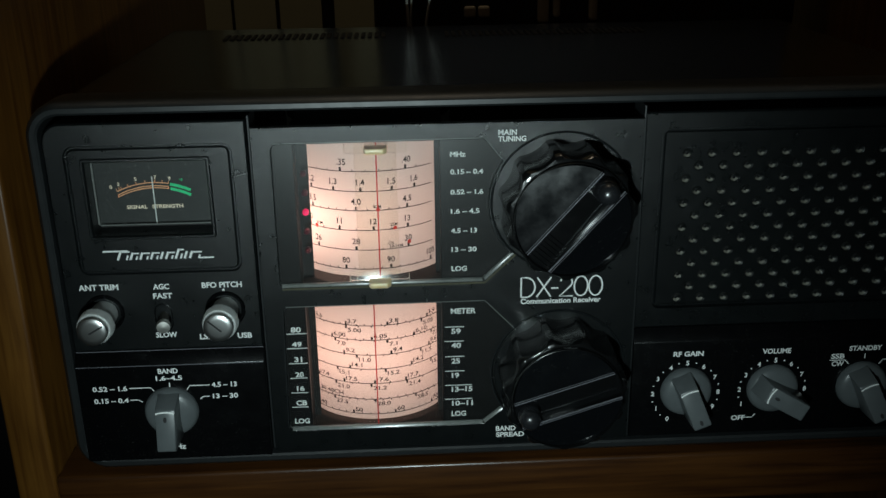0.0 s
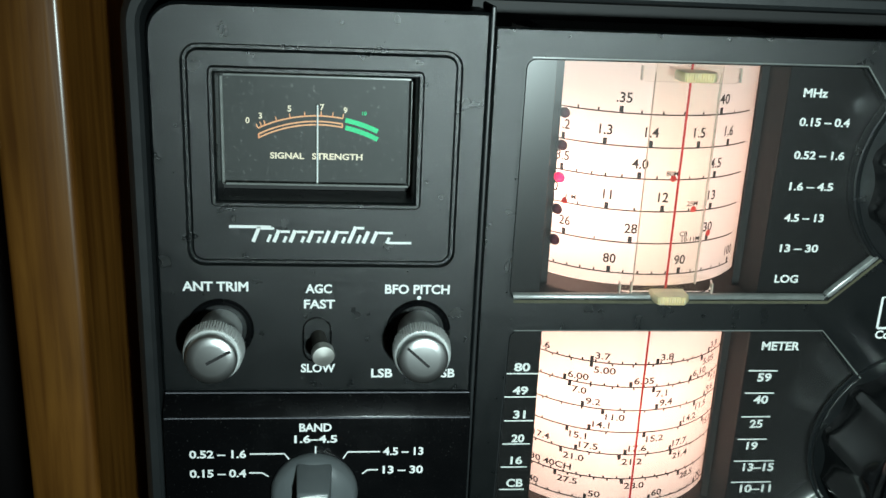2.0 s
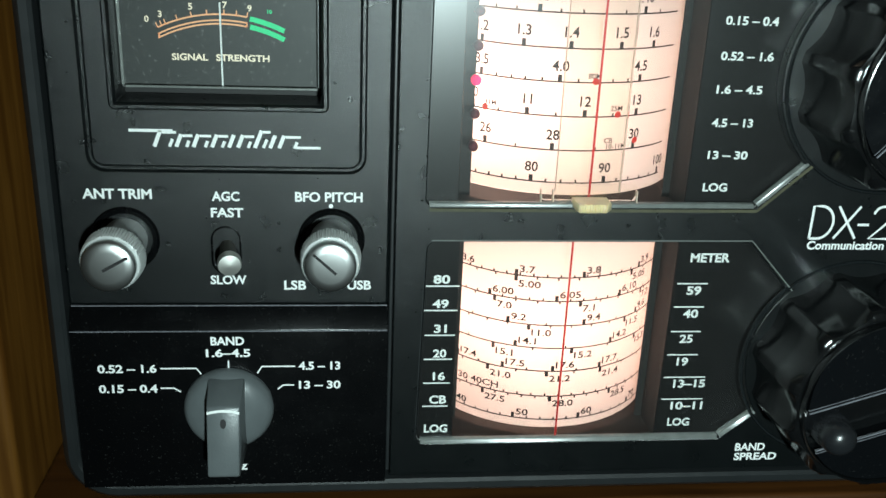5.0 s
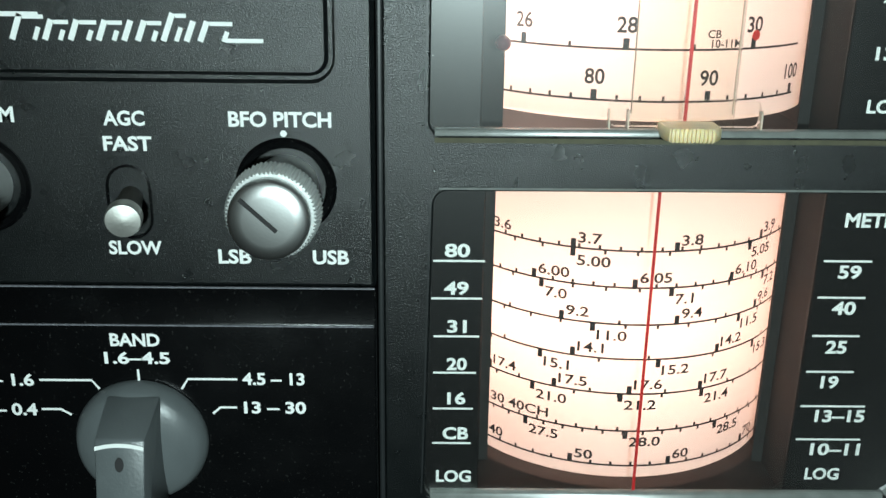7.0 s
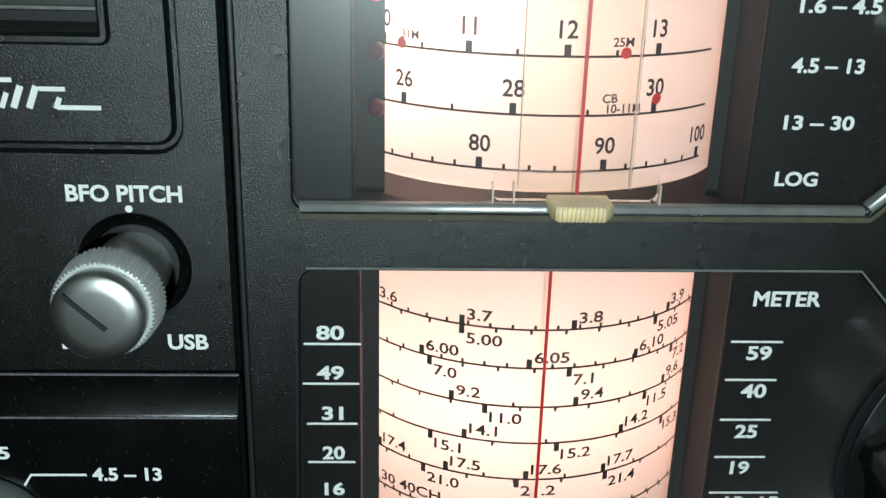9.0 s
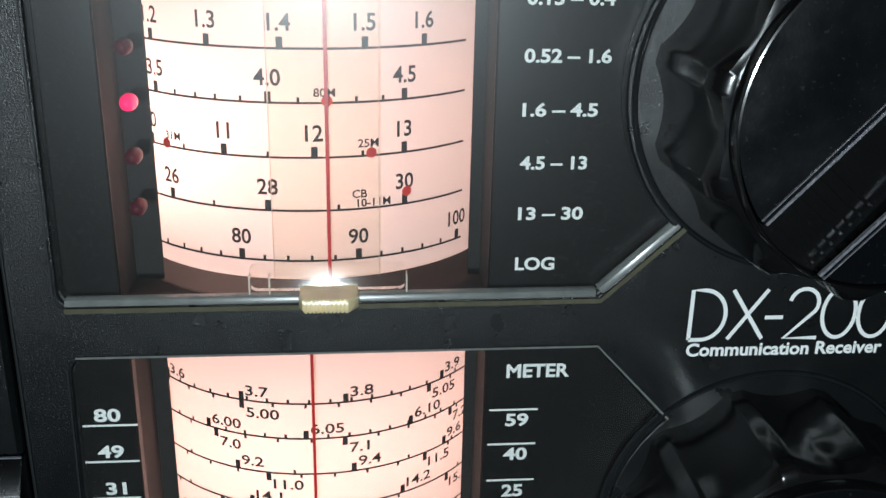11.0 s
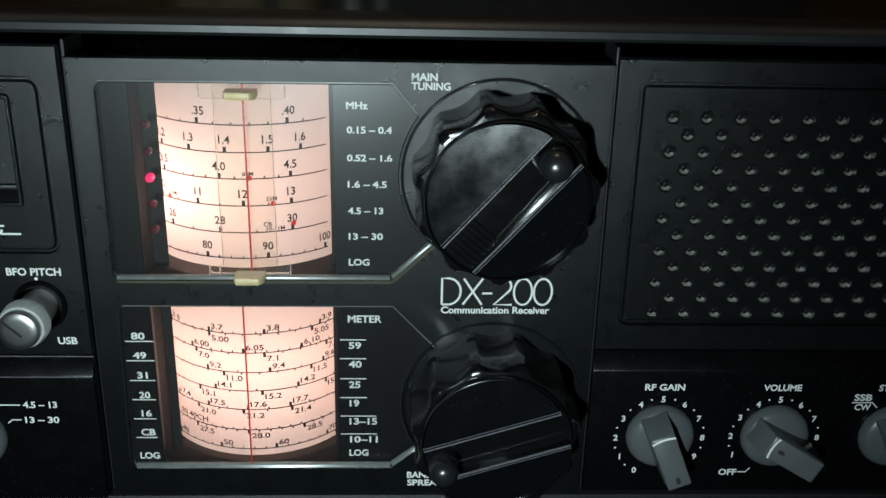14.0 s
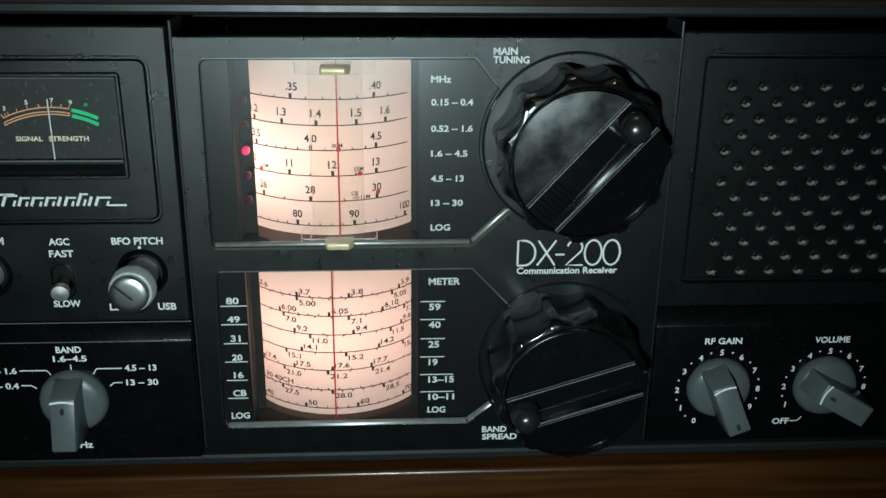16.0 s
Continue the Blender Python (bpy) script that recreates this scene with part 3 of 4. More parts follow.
def bar(bm, p, q, w, y0, y1):
    d = Vector((q[0] - p[0], q[1] - p[1])).normalized()
    n = Vector((-d.y, d.x)) * w
    low = [(p[0], y0, p[1]), (q[0], y0, q[1])]
    back_off = 0.00032 if p[1] > 0.05 else 0.0005
    high = [(q[0] + n.x, y0 + back_off, q[1] + n.y), (p[0] + n.x, y0 + back_off, p[1] + n.y)]
    front = [bm.verts.new(c) for c in low + high]
    back = [bm.verts.new((x, y1, z)) for x, _, z in low + high]
    bm.faces.new(front), bm.faces.new(list(reversed(back)))
    for i in range(4):
        bm.faces.new((front[i], back[i], back[(i + 1) % 4], front[(i + 1) % 4]))
    bmesh.ops.bevel(bm, geom=[e for e in bm.edges if all(v in front for v in e.verts)], offset=0.00015, segments=2, affect="EDGES", profile=0.5)
    return bm



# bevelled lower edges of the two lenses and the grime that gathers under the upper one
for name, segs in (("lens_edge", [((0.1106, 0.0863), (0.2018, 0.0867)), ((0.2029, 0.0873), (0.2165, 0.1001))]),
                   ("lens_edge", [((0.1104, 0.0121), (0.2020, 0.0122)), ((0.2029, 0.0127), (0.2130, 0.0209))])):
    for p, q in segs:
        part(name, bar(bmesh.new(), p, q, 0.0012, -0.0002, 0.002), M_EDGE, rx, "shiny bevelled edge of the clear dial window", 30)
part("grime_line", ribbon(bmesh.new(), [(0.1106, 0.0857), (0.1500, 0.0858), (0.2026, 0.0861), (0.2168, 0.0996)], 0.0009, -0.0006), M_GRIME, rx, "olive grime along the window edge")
# glints on the window edges, painted as flat pale lines
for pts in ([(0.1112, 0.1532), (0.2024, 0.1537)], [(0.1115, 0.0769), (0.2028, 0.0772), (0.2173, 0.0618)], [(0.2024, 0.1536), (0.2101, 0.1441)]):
    part("window_edge_line", ribbon(bmesh.new(), pts, 0.0004, -0.00055), M_EDGE, rx, "thin pale line painted as a glint round the dial window")
for pts in ([(0.1094, 0.1500), (0.1090, 0.0880), (0.1095, 0.0864), (0.1106, 0.0857)], [(0.1099, 0.0748), (0.1087, 0.0138)]):
    part("window_edge_line", ribbon(bmesh.new(), pts, 0.0003, -0.00055), M_RIM, rx, "thin dull line round the dial window")

# dial plates behind the lenses, and the cavities for the drums
for x0, x1, z0, z1 in ((0.1070, 0.1190, 0.0845, 0.1550), (0.1830, 0.2200, 0.0845, 0.1550), (0.1085, 0.1201, 0.0105, 0.0785), (0.1830, 0.2200, 0.0105, 0.0785)):
    front = 0.0020 if x1 < 0.1205 and z0 < 0.05 else 0.0040
    part("dial_plate", box(x0, x1, front, 0.0050, z0, z1, 0.0003, 1), M_PLATE, rx)
for x0, x1, z0, z1 in ((0.1188, 0.1832, 0.0845, 0.1580), (0.1199, 0.1832, 0.0105, 0.0800)):
    for a, b, c, d, e, f in ((x0 - 0.0012, x0, 0.0052, 0.088, z0, z1), (x1, x1 + 0.0012, 0.0052, 0.088, z0, z1), (x0 - 0.0012, x1 + 0.0012, 0.088, 0.089, z0, z1),
                             (x0 - 0.0012, x1 + 0.0012, 0.0052, 0.089, z0 - 0.0012, z0), (x0 - 0.0012, x1 + 0.0012, 0.0052, 0.089, z1, z1 + 0.0012)):
        part("cavity_wall", box(a, b, c, d, e, f), M_CAVITY, rx)
    for a, b in ((x0, 0.1238 if z0 > 0.05 else 0.1229), (0.1810, x1)):
        part("drum_mask", box(a, b, 0.0174, 0.0180, z0, z1), M_CAVITY, rx, "dark strip beside the dial drum")


def drum(spec, rows, up):
    cx, cy, R, z0, z1 = spec

    def on(da, dz, lift=0.00025):
        """A point of the drum: degrees round from the front, height."""
        a = radians(da)
        return (cx + (R + lift) * math.sin(a), cy - (R + lift) * math.cos(a), dz)

    bm = bmesh.new()
    n = 72
    loops = []
    for z, r in ((z0, R - 0.0006), (z0 + 0.0006, R), (z1, R)):
        loops.append([(cx + r * math.sin(2 * math.pi * i / n), cy - r * math.cos(2 * math.pi * i / n), z) for i in range(n)])
    loft(bm, loops)
    body = part("dial_drum", bm, M_DRUM, rx, "white translucent dial drum lit from inside", 40)
    per = math.degrees(1 / R)

    def mark(bm, a, za, zb, w):
        d = w * per / 2
        vs = [bm.verts.new(on(b, z)) for b, z in ((a - d, za), (a + d, za), (a + d, zb), (a - d, zb))]
        bm.faces.new(vs)

    def text(bm, s, a, z, h, align, squeeze=0.95):
        vs, _, ax, bx, ay, by = GLYPHS[s, 0.018]
        w = (bx - ax) * h / (by - ay) * squeeze
        x0 = -w / 2 if align == "centre" else 0
        add_text(bm, s, 0.018, lambda x, zz: on(a + x * per, zz), x0, z, h, w)

    for row in rows:
        z = row[0]
        ink = bmesh.new()
        lo, hi = (-54, 47) if up else (-60, 60)
        k = 60
        vs = [(ink.verts.new(on(lo + (hi - lo) * i / k, z - 0.0002)), ink.verts.new(on(lo + (hi - lo) * i / k, z + 0.0002))) for i in range(k + 1)]
        for p, q in zip(vs, vs[1:]):
            ink.faces.new((p[0], q[0], q[1], p[1]))
        if up:
            for s, a in row[1]:
                mark(ink, a, z, z + 0.0019, 0.0011)
                text(ink, s, a + (0.8 if s[0] == "." else 0), z + 0.0028, 0.0029, "centre")
            for a in row[2]:
                mark(ink, a, z, z + 0.0010, 0.0005)
        else:
            for s, a in row[1]:
                if "CH" not in s:
                    mark(ink, a, z, z + 0.0018, 0.0010)
                text(ink, s, a + 1.3, z + 0.0010, 0.0022, "left", 1.3)
            for s, a in row[2]:
                mark(ink, a, z - 0.0018, z, 0.0010)
                text(ink, s, a + 1.3, z - 0.0036, 0.0022, "left", 1.3)
            for first, step, sg in ((row[1][0][1], row[3], 1), (row[2][0][1] if row[2] else -50, row[4], -1)):
                a = first - step * 6
                while a < 56:
                    if a > -56:
                        mark(ink, a, z if sg > 0 else z - 0.0009, z + 0.0009 if sg > 0 else z, 0.0005)
                    a += step
        part("dial_scale", ink, M_INK, body, "black printed frequency scale")
    if up:
        for s, a, z in (("80M", 5.0, 0.1207), ("31M", -37.2, 0.1116), ("25M", 16.0, 0.1118), ("CB", 13.6, 0.1028), ("10-11M", 17.5, 0.1011)):
            small = bmesh.new()
            text(small, s, a, z, 0.0015, "centre", 1.05)
            part("band_name", small, M_INK, body)
        for a, z in ((5.6, 0.1200), (-39.6, 0.1108), (16.8, 0.1108), (26.8, 0.1031)):
            dots = bmesh.new()
            loop = [dots.verts.new(on(a + 0.00095 * per * math.cos(t), z + 0.00095 * math.sin(t), 0.0003)) for t in [2 * math.pi * i / 14 for i in range(14)]]
            dots.faces.new(loop)
            part("band_mark", dots, M_RED, body, "small red band mark")
    return body


drum(UPPER, UP_ROWS, True)
drum(LOWER, LOW_ROWS, False)

# red pointer lines and the sliding cursor of the upper window
part("pointer_line", box(0.1513, 0.15185, 0.0015, 0.0018, 0.0120, 0.0764), M_REDLINE, rx, "fixed red hair line")
cur = part("cursor", box(0.1455, 0.1640, 0.0030, 0.0037, 0.0868, 0.1532), M_CURSOR, rx, "yellowed clear sliding cursor with a red line")
cur.visible_shadow = False
# shine of the cursor and clip edges, added as thin pale strips
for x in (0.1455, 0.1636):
    part("cursor_edge", box(x, x + 0.00013, 0.0029, 0.0038, 0.0900, 0.1500), M_EDGE_SHINE, cur, "thin pale strip painted as the shine of the cursor edge")
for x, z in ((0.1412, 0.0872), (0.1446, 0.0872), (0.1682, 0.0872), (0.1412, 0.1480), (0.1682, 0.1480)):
    part("clip_edge", box(x, x + 0.0003, 0.0010, 0.0030, z, z + 0.0038, 0.0001, 1), M_EDGE_SHINE, cur, "pale strip painted as the shine of the clip edge")
part("cursor_line", box(0.1548, 0.1554, 0.0026, 0.0029, 0.0876, 0.1528), M_REDLINE, cur, "red hair line")
for z0, z1 in ((0.0880, 0.0928), (0.1476, 0.1518)):
    clip = part("cursor_clip", frame_loft([inset((0.1414, 0.1682, z0, z1, 0.0012), 0, 0.0030), inset((0.1414, 0.1682, z0, z1, 0.0012), 0, 0.0016), inset((0.1414, 0.1682, z0, z1, 0.0012), 0.0004, 0.0014)], 4, True), M_CURSOR, cur, "clear plastic clip")
    for q in clip.data.vertices:
        if q.co.y < 0.0015:
            q.co.y += (q.co.z - (z0 + z1) / 2) * 0.28
    clip.visible_shadow = False
for z0, z1, s in ((0.0867, 0.0891, 1), (0.1486, 0.1511, -1)):
    comb = [(0.1600, 0.0016), (0.1600, -0.0034), (0.1588, -0.0050)]
    for i in range(11):
        x = 0.1583 - i * 0.00070
        comb += [(x, -0.0056), (x - 0.00040, -0.0056), (x - 0.00045, -0.0051), (x - 0.00065, -0.0051)]
    comb += [(0.1500, -0.0034), (0.1500, 0.0016)]
    tab = loft(bmesh.new(), [[(0.155 + (x - 0.155) * k, y * (k if y < 0 else 1), z) for x, y in comb] for z, k in ((z0, 0.95), (z0 + 0.0004, 1.0), (z1 - 0.0004, 1.0), (z1, 0.95))], True, True)
    part("cursor_tab", tab, M_TAB, cur, "ribbed yellowed plastic finger tab", 40)

# band lamps
for i, z in enumerate((0.1378, 0.1288, 0.1197, 0.1106, 0.1016)):
    b = bmesh.new()
    turned(b, 0.1226, z, [(0.0006, 0.0096), (0.0012, 0.0090), (0.00142, 0.0080), (0.00142, 0.0068), (0.0012, 0.0058), (0.0008, 0.0053), (0.00005, 0.0051)], 20)
    part("band_lamp", b, M_LEDON if i == 2 else M_LEDOFF, rx, "small glowing red lamp" if i == 2 else "small unlit dark red lamp", 50)

# signal meter
part("meter_well", box(0.0280, 0.0840, 0.0122, 0.0136, 0.1090, 0.1495), M_RECESS, rx, "deep black well round the meter")
meter = part("signal_meter", box(0.0302, 0.0820, 0.0104, 0.0121, 0.1156, 0.1460), M_METER, rx, "dark signal strength meter with orange and green scale")
MC = (0.0562, 0.0973)


def on_arc(x, r):
    return MC[1] + math.sqrt(max(0, (r * r) - (x - MC[0]) ** 2))


scale = bmesh.new()
for r in (0.0373, 0.0358, 0.0349):
    ribbon(scale, [(0.0400 + i * 0.00113, on_arc(0.0400 + i * 0.00113, r)) for i in range(21)], 0.00042, 0.0101)
for x in (0.0400, 0.0410, 0.0420, 0.0450, 0.0486, 0.0525, 0.0568, 0.0599, 0.0626):
    z = on_arc(x, 0.0373)
    ribbon(scale, [(x, z), (x + (x - MC[0]) * 0.03, z + 0.0012)], 0.0003, 0.0101)
for x in (0.0402, 0.0625):
    ribbon(scale, [(x, on_arc(x, 0.0358)), (x, on_arc(x, 0.0349))], 0.0004, 0.0101)
part("meter_scale", scale, M_ORANGE, meter, "copper orange meter scale")
title = bmesh.new()
add_text(title, "SIGNAL", 0.03, flat(0.0101), 0.0431, 0.1226, 0.0018, 0.0092)
add_text(title, "STRENGTH", 0.03, flat(0.0101), 0.0544, 0.1226, 0.0018, 0.0137)
part("meter_title", title, M_CREAM, meter, "cream printed words")
for s, x, z in (("0", 0.0373, 0.1321), ("3", 0.0407, 0.1334), ("5", 0.0484, 0.1355), ("7", 0.0571, 0.1361), ("9", 0.0633, 0.1354)):
    num = bmesh.new()
    add_text(num, s, 0.03, flat(0.0101), x, z, 0.0017, None, "centre")
    part("meter_number", num, M_CREAM, meter)
green = bmesh.new()
for r in (0.0370, 0.0350):
    ribbon(green, [(0.0633 + i * 0.00088, on_arc(0.0633 + i * 0.00088, r)) for i in range(11)], 0.0013, 0.0101)
add_text(green, "10", 0.03, flat(0.0101), 0.0684, 0.1350, 0.0011, None, "centre")
part("meter_green", green, M_GREEN, meter, "green over-range part of the scale")
part("needle", box(0.05570, 0.05612, 0.0090, 0.0094, 0.1160, 0.1377), M_WHITE, meter, "thin white needle")
mg = part("meter_glass", frame_loft([(0.0304, 0.0817, 0.1157, 0.1459, 0.001, 0.0100), (0.0304, 0.0817, 0.1157, 0.1459, 0.001, 0.0078), (0.0317, 0.0804, 0.1167, 0.1449, 0.001, 0.0066)], 4, True),
          M_METERGLASS, rx, "bevelled clear meter window with specks of dust", 30)
mg.visible_shadow = False
# shine in the bevel of the meter window, added as pale strips
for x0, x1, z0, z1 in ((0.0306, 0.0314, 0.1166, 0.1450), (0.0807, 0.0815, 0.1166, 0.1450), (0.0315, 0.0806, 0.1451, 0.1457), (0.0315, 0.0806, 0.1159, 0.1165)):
    part("bevel_shine", box(x0, x1, 0.0070, 0.0075, z0, z1, 0.0001, 1), M_EDGE, mg, "pale strip painted as the shine of the meter window bevel")

# right block: loudspeaker grille and knob panel
A = (0.2737, 0.4310, 0.0584, 0.1622, (0.004, 0.0008, 0.0008, 0.0008))
G = (0.2818, 0.4220, 0.0682, 0.1546, 0.0035)
part("speaker_frame", frame_loft([inset(A, 0, 0.020), inset(A, 0, 0.0048), inset(A, 0.0008, 0.0040), inset(G, 0, 0.0040), inset(G, 0.0006, 0.0058), inset(G, 0.0013, 0.0058), inset(G, 0.0020, 0.0050)], 6),
     M_PANEL, rx, "textured black plastic frame round the loudspeaker grille", 25)
GX0, GZ0, DX, DZ, GY = 0.2938, 0.1429, 0.0112, 0.00583, 0.0050
grille = bmesh.new()


def holed_cell(bm, cx, cz, w, h, r):
    k = 20
    rim, mid, half, low, deep = [], [], [], [], []
    for i in range(k):
        a = 2 * math.pi * i / k
        c, s = math.cos(a), math.sin(a)
        m = min(w / 2 / max(abs(c), 1e-6), h / 2 / max(abs(s), 1e-6))
        q = math.atan2(h, w)
        for corner in (q, math.pi - q, math.pi + q, 2 * math.pi - q):
            if abs(a - corner) < math.pi / k:
                m, c2, s2 = math.hypot(w, h) / 2, math.cos(corner), math.sin(corner)
                break
        else:
            c2, s2 = c, s
        rim.append(bm.verts.new((cx + c2 * m, GY, cz + s2 * m)))
        mid.append(bm.verts.new((cx + c * r, GY, cz + s * r)))
        half.append(bm.verts.new((cx + c * r * 0.74, GY + 0.0005, cz + s * r * 0.74)))
        low.append(bm.verts.new((cx + c * r * 0.36, GY + 0.0013, cz + s * r * 0.36)))
        deep.append(bm.verts.new((cx + c * r * 0.24, GY + 0.0024, cz + s * r * 0.24)))
    for ring, nxt in ((rim, mid), (mid, half), (half, low), (low, deep)):
        for i in range(k):
            f = bm.faces.new((ring[i], ring[(i + 1) % k], nxt[(i + 1) % k], nxt[i]))
            # lower lip of the dimple: lit crescent painted in with the dust
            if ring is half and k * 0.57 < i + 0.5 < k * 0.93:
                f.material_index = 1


gx0, gx1, gz0, gz1 = G[0] + 0.002, G[1] - 0.002, G[2] + 0.002, G[3] - 0.002
for row in range(13):
    z = GZ0 - row * DZ
    x = GX0 + (DX / 2 if row % 2 else 0)
    first = x - DX / 2
    while x < gx1 - DX / 2:
        holed_cell(grille, x, z, DX, DZ, 0.0024)
        x += DX
    for a, b in ((gx0, first), (x - DX / 2, gx1)):
        if b > a:
            grille.faces.new([grille.verts.new(p) for p in ((a, GY, z - DZ / 2), (b, GY, z - DZ / 2), (b, GY, z + DZ / 2), (a, GY, z + DZ / 2))])
for a, b in ((gz0, GZ0 - 12.5 * DZ), (GZ0 + 0.5 * DZ, gz1)):
    grille.faces.new([grille.verts.new(p) for p in ((gx0, GY, a), (gx1, GY, a), (gx1, GY, b), (gx0, GY, b))])
part("speaker_grille", grille, M_PANEL, rx, "black grille with staggered rows of round holes, dusty lower lips painted as lit").data.materials.append(M_LIT_LIP)
part("speaker_cloth", box(gx0, gx1, 0.0076, 0.0086, gz0, gz1), M_RUBBER, rx)
extrude_x("control_panel", [(0.02, 0.0582), (0.0046, 0.0582), (0.0003, 0.0522), (0.0, 0.0018), (0.02, 0.0018)], 0.2737, 0.4308, M_BAND, "smooth black lower panel with a sloped ledge")
part("divider", box(0.2725, 0.2735, 0.0010, 0.020, 0.0018, 0.1660, 0.0004), M_RIM, rx)


# ---- tuning knobs ----
def tuning_knob(c, angle, peak, spin_side, shift, label):
    """A scalloped knob with a channel across its face and a spinning finger cap. angle: of the channel, peak: of one lobe, degrees; shift: of the channel off the axis."""
    cx, cz = c
    n, lobes, size = 352, 11, 0.972
    prof = [(0.0300, 0.0004), (0.0300, -0.0006), (0.0300, -0.0010), (0.0300, -0.0016), (0.0300, -0.0024), (0.0300, -0.0036), (0.0299, -0.0056), (0.0299, -0.0090), (0.0298, -0.0140), (0.0296, -0.0215), (0.0291, -0.0235), (0.0280, -0.0247), (0.0262, -0.0250)]
    cut = (0.0022, 0.0022, 0.0022, 0.0022, 0.0022, 0.0022, 0.0023, 0.0023, 0.0024, 0.0024, 0.0023, 0.0014, 0.0003)

    def wobble(a, r, k):
        u = (a - radians(peak)) * lobes / (2 * math.pi)
        d = min(1.0, 1.22 * 2 * abs(u - math.floor(u) - 0.5))
        return size * r - cut[k] * (1 - d * d)

    knob = part("tuning_knob", turned(bmesh.new(), cx, cz, prof, n, True, wobble), M_KNOB, rx, label, 40)
    flange = [(0.0324, 0.0004), (0.0323, -0.0003), (0.0320, -0.0007), (0.0316, -0.0007), (0.0313, -0.0003), (0.0312, 0.0004)]
    part("flange", turned(bmesh.new(), cx, cz, flange, 96, False), M_FLANGE, knob, "thin shiny ring round the knob foot", 50)
    u = Vector((math.cos(radians(angle)), math.sin(radians(angle))))
    v = Vector((-u.y, u.x))
    lean = 0.05 if spin_side > 0 else 0.0
    for side in (1, -1):
        pts = []
        half, r = 0.0063 + side * shift, 0.0250 * size
        a0 = math.degrees(math.asin(half / r))
        for i in range(33):
            a = radians(a0 + (180 - 2 * a0) * i / 32)
            p = u * (r * math.cos(a)) + v * (side * r * math.sin(a))
            pts.append((cx + p.x, cz + p.y))
        if side < 0:
            pts.reverse()
        seg = prism(bmesh.new(), pts, -0.0277, -0.0243, 0.0002)
        for q in seg.verts:
            if q.co.y < -0.026:
                d = abs((q.co.x - cx) * v.x + (q.co.z - cz) * v.y)
                q.co.y += (d - 0.014) * 0.17 - lean * ((q.co.x - cx) * u.x + (q.co.z - cz) * u.y)
        plate_part = part("face_plate", seg, M_FACE, knob, "polished black face segment", 25)
        # bright glint lines of the worn channel edges, painted as pale strips
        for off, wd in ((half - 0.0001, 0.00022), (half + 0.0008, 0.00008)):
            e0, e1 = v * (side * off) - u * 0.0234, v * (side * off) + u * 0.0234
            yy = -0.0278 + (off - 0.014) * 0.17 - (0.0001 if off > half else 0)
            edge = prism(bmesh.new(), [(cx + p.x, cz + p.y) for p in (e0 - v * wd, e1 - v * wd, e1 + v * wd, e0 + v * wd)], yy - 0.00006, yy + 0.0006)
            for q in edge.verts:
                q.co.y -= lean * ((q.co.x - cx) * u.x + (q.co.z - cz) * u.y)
            part("channel_edge", edge, M_WORN_GLINT, plate_part, "worn edge of the channel with its glint painted pale")
    ring = bmesh.new()
    turned(ring, cx, cz, [(r * size, y) for r, y in ((0.0260, -0.0245), (0.0260, -0.0269), (0.0258, -0.0276), (0.0255, -0.0277), (0.0253, -0.0273), (0.0252, -0.0251))], 96, False)
    part("face_ring", ring, M_KNOB, knob, "thin rim of the knob face", 50)
    for i in range(7 if spin_side > 0 else 0):
        s = -spin_side * (0.0112 + i * 0.0019)
        if s * s + 0.0068 ** 2 < 0.0244 ** 2:
            b0, b1, d = u * s + v * (shift - 0.0058), u * s + v * (shift + 0.0058), u * 0.00022
            part("grip_rib", prism(bmesh.new(), [(cx + p.x, cz + p.y) for p in (b0 - d, b1 - d, b1 + d, b0 + d)], -0.0259, -0.0249), M_KNOB, knob)
    p = u * (spin_side * 0.0186) + v * shift
    sx, sz = cx + p.x, cz + p.y
    kn = 72

    def knurl(a, r, k):
        return r - (0.00035 if int(a * kn / (2 * math.pi) + 0.25) % 2 and 1 <= k <= 2 else 0)

    part("finger_cap", turned(bmesh.new(), sx, sz, [(0.0053, -0.0247), (0.0051, -0.0255), (0.0051, -0.0318), (0.0047, -0.0324), (0.0048, -0.0338), (0.0046, -0.0352), (0.0040, -0.0365), (0.0030, -0.0375), (0.0017, -0.0381), (0.0001, -0.0383)],
                              144, True, knurl), M_CAP, knob, "glossy domed finger cap with a knurled foot", 30)
    return knob


tuning_knob(KM, 49.3, 5.2, 1, -0.0009, "large glossy black scalloped main tuning knob")
tuning_knob(KL, 17.8, 8.2, -1, 0.0, "large glossy black scalloped band spread knob")


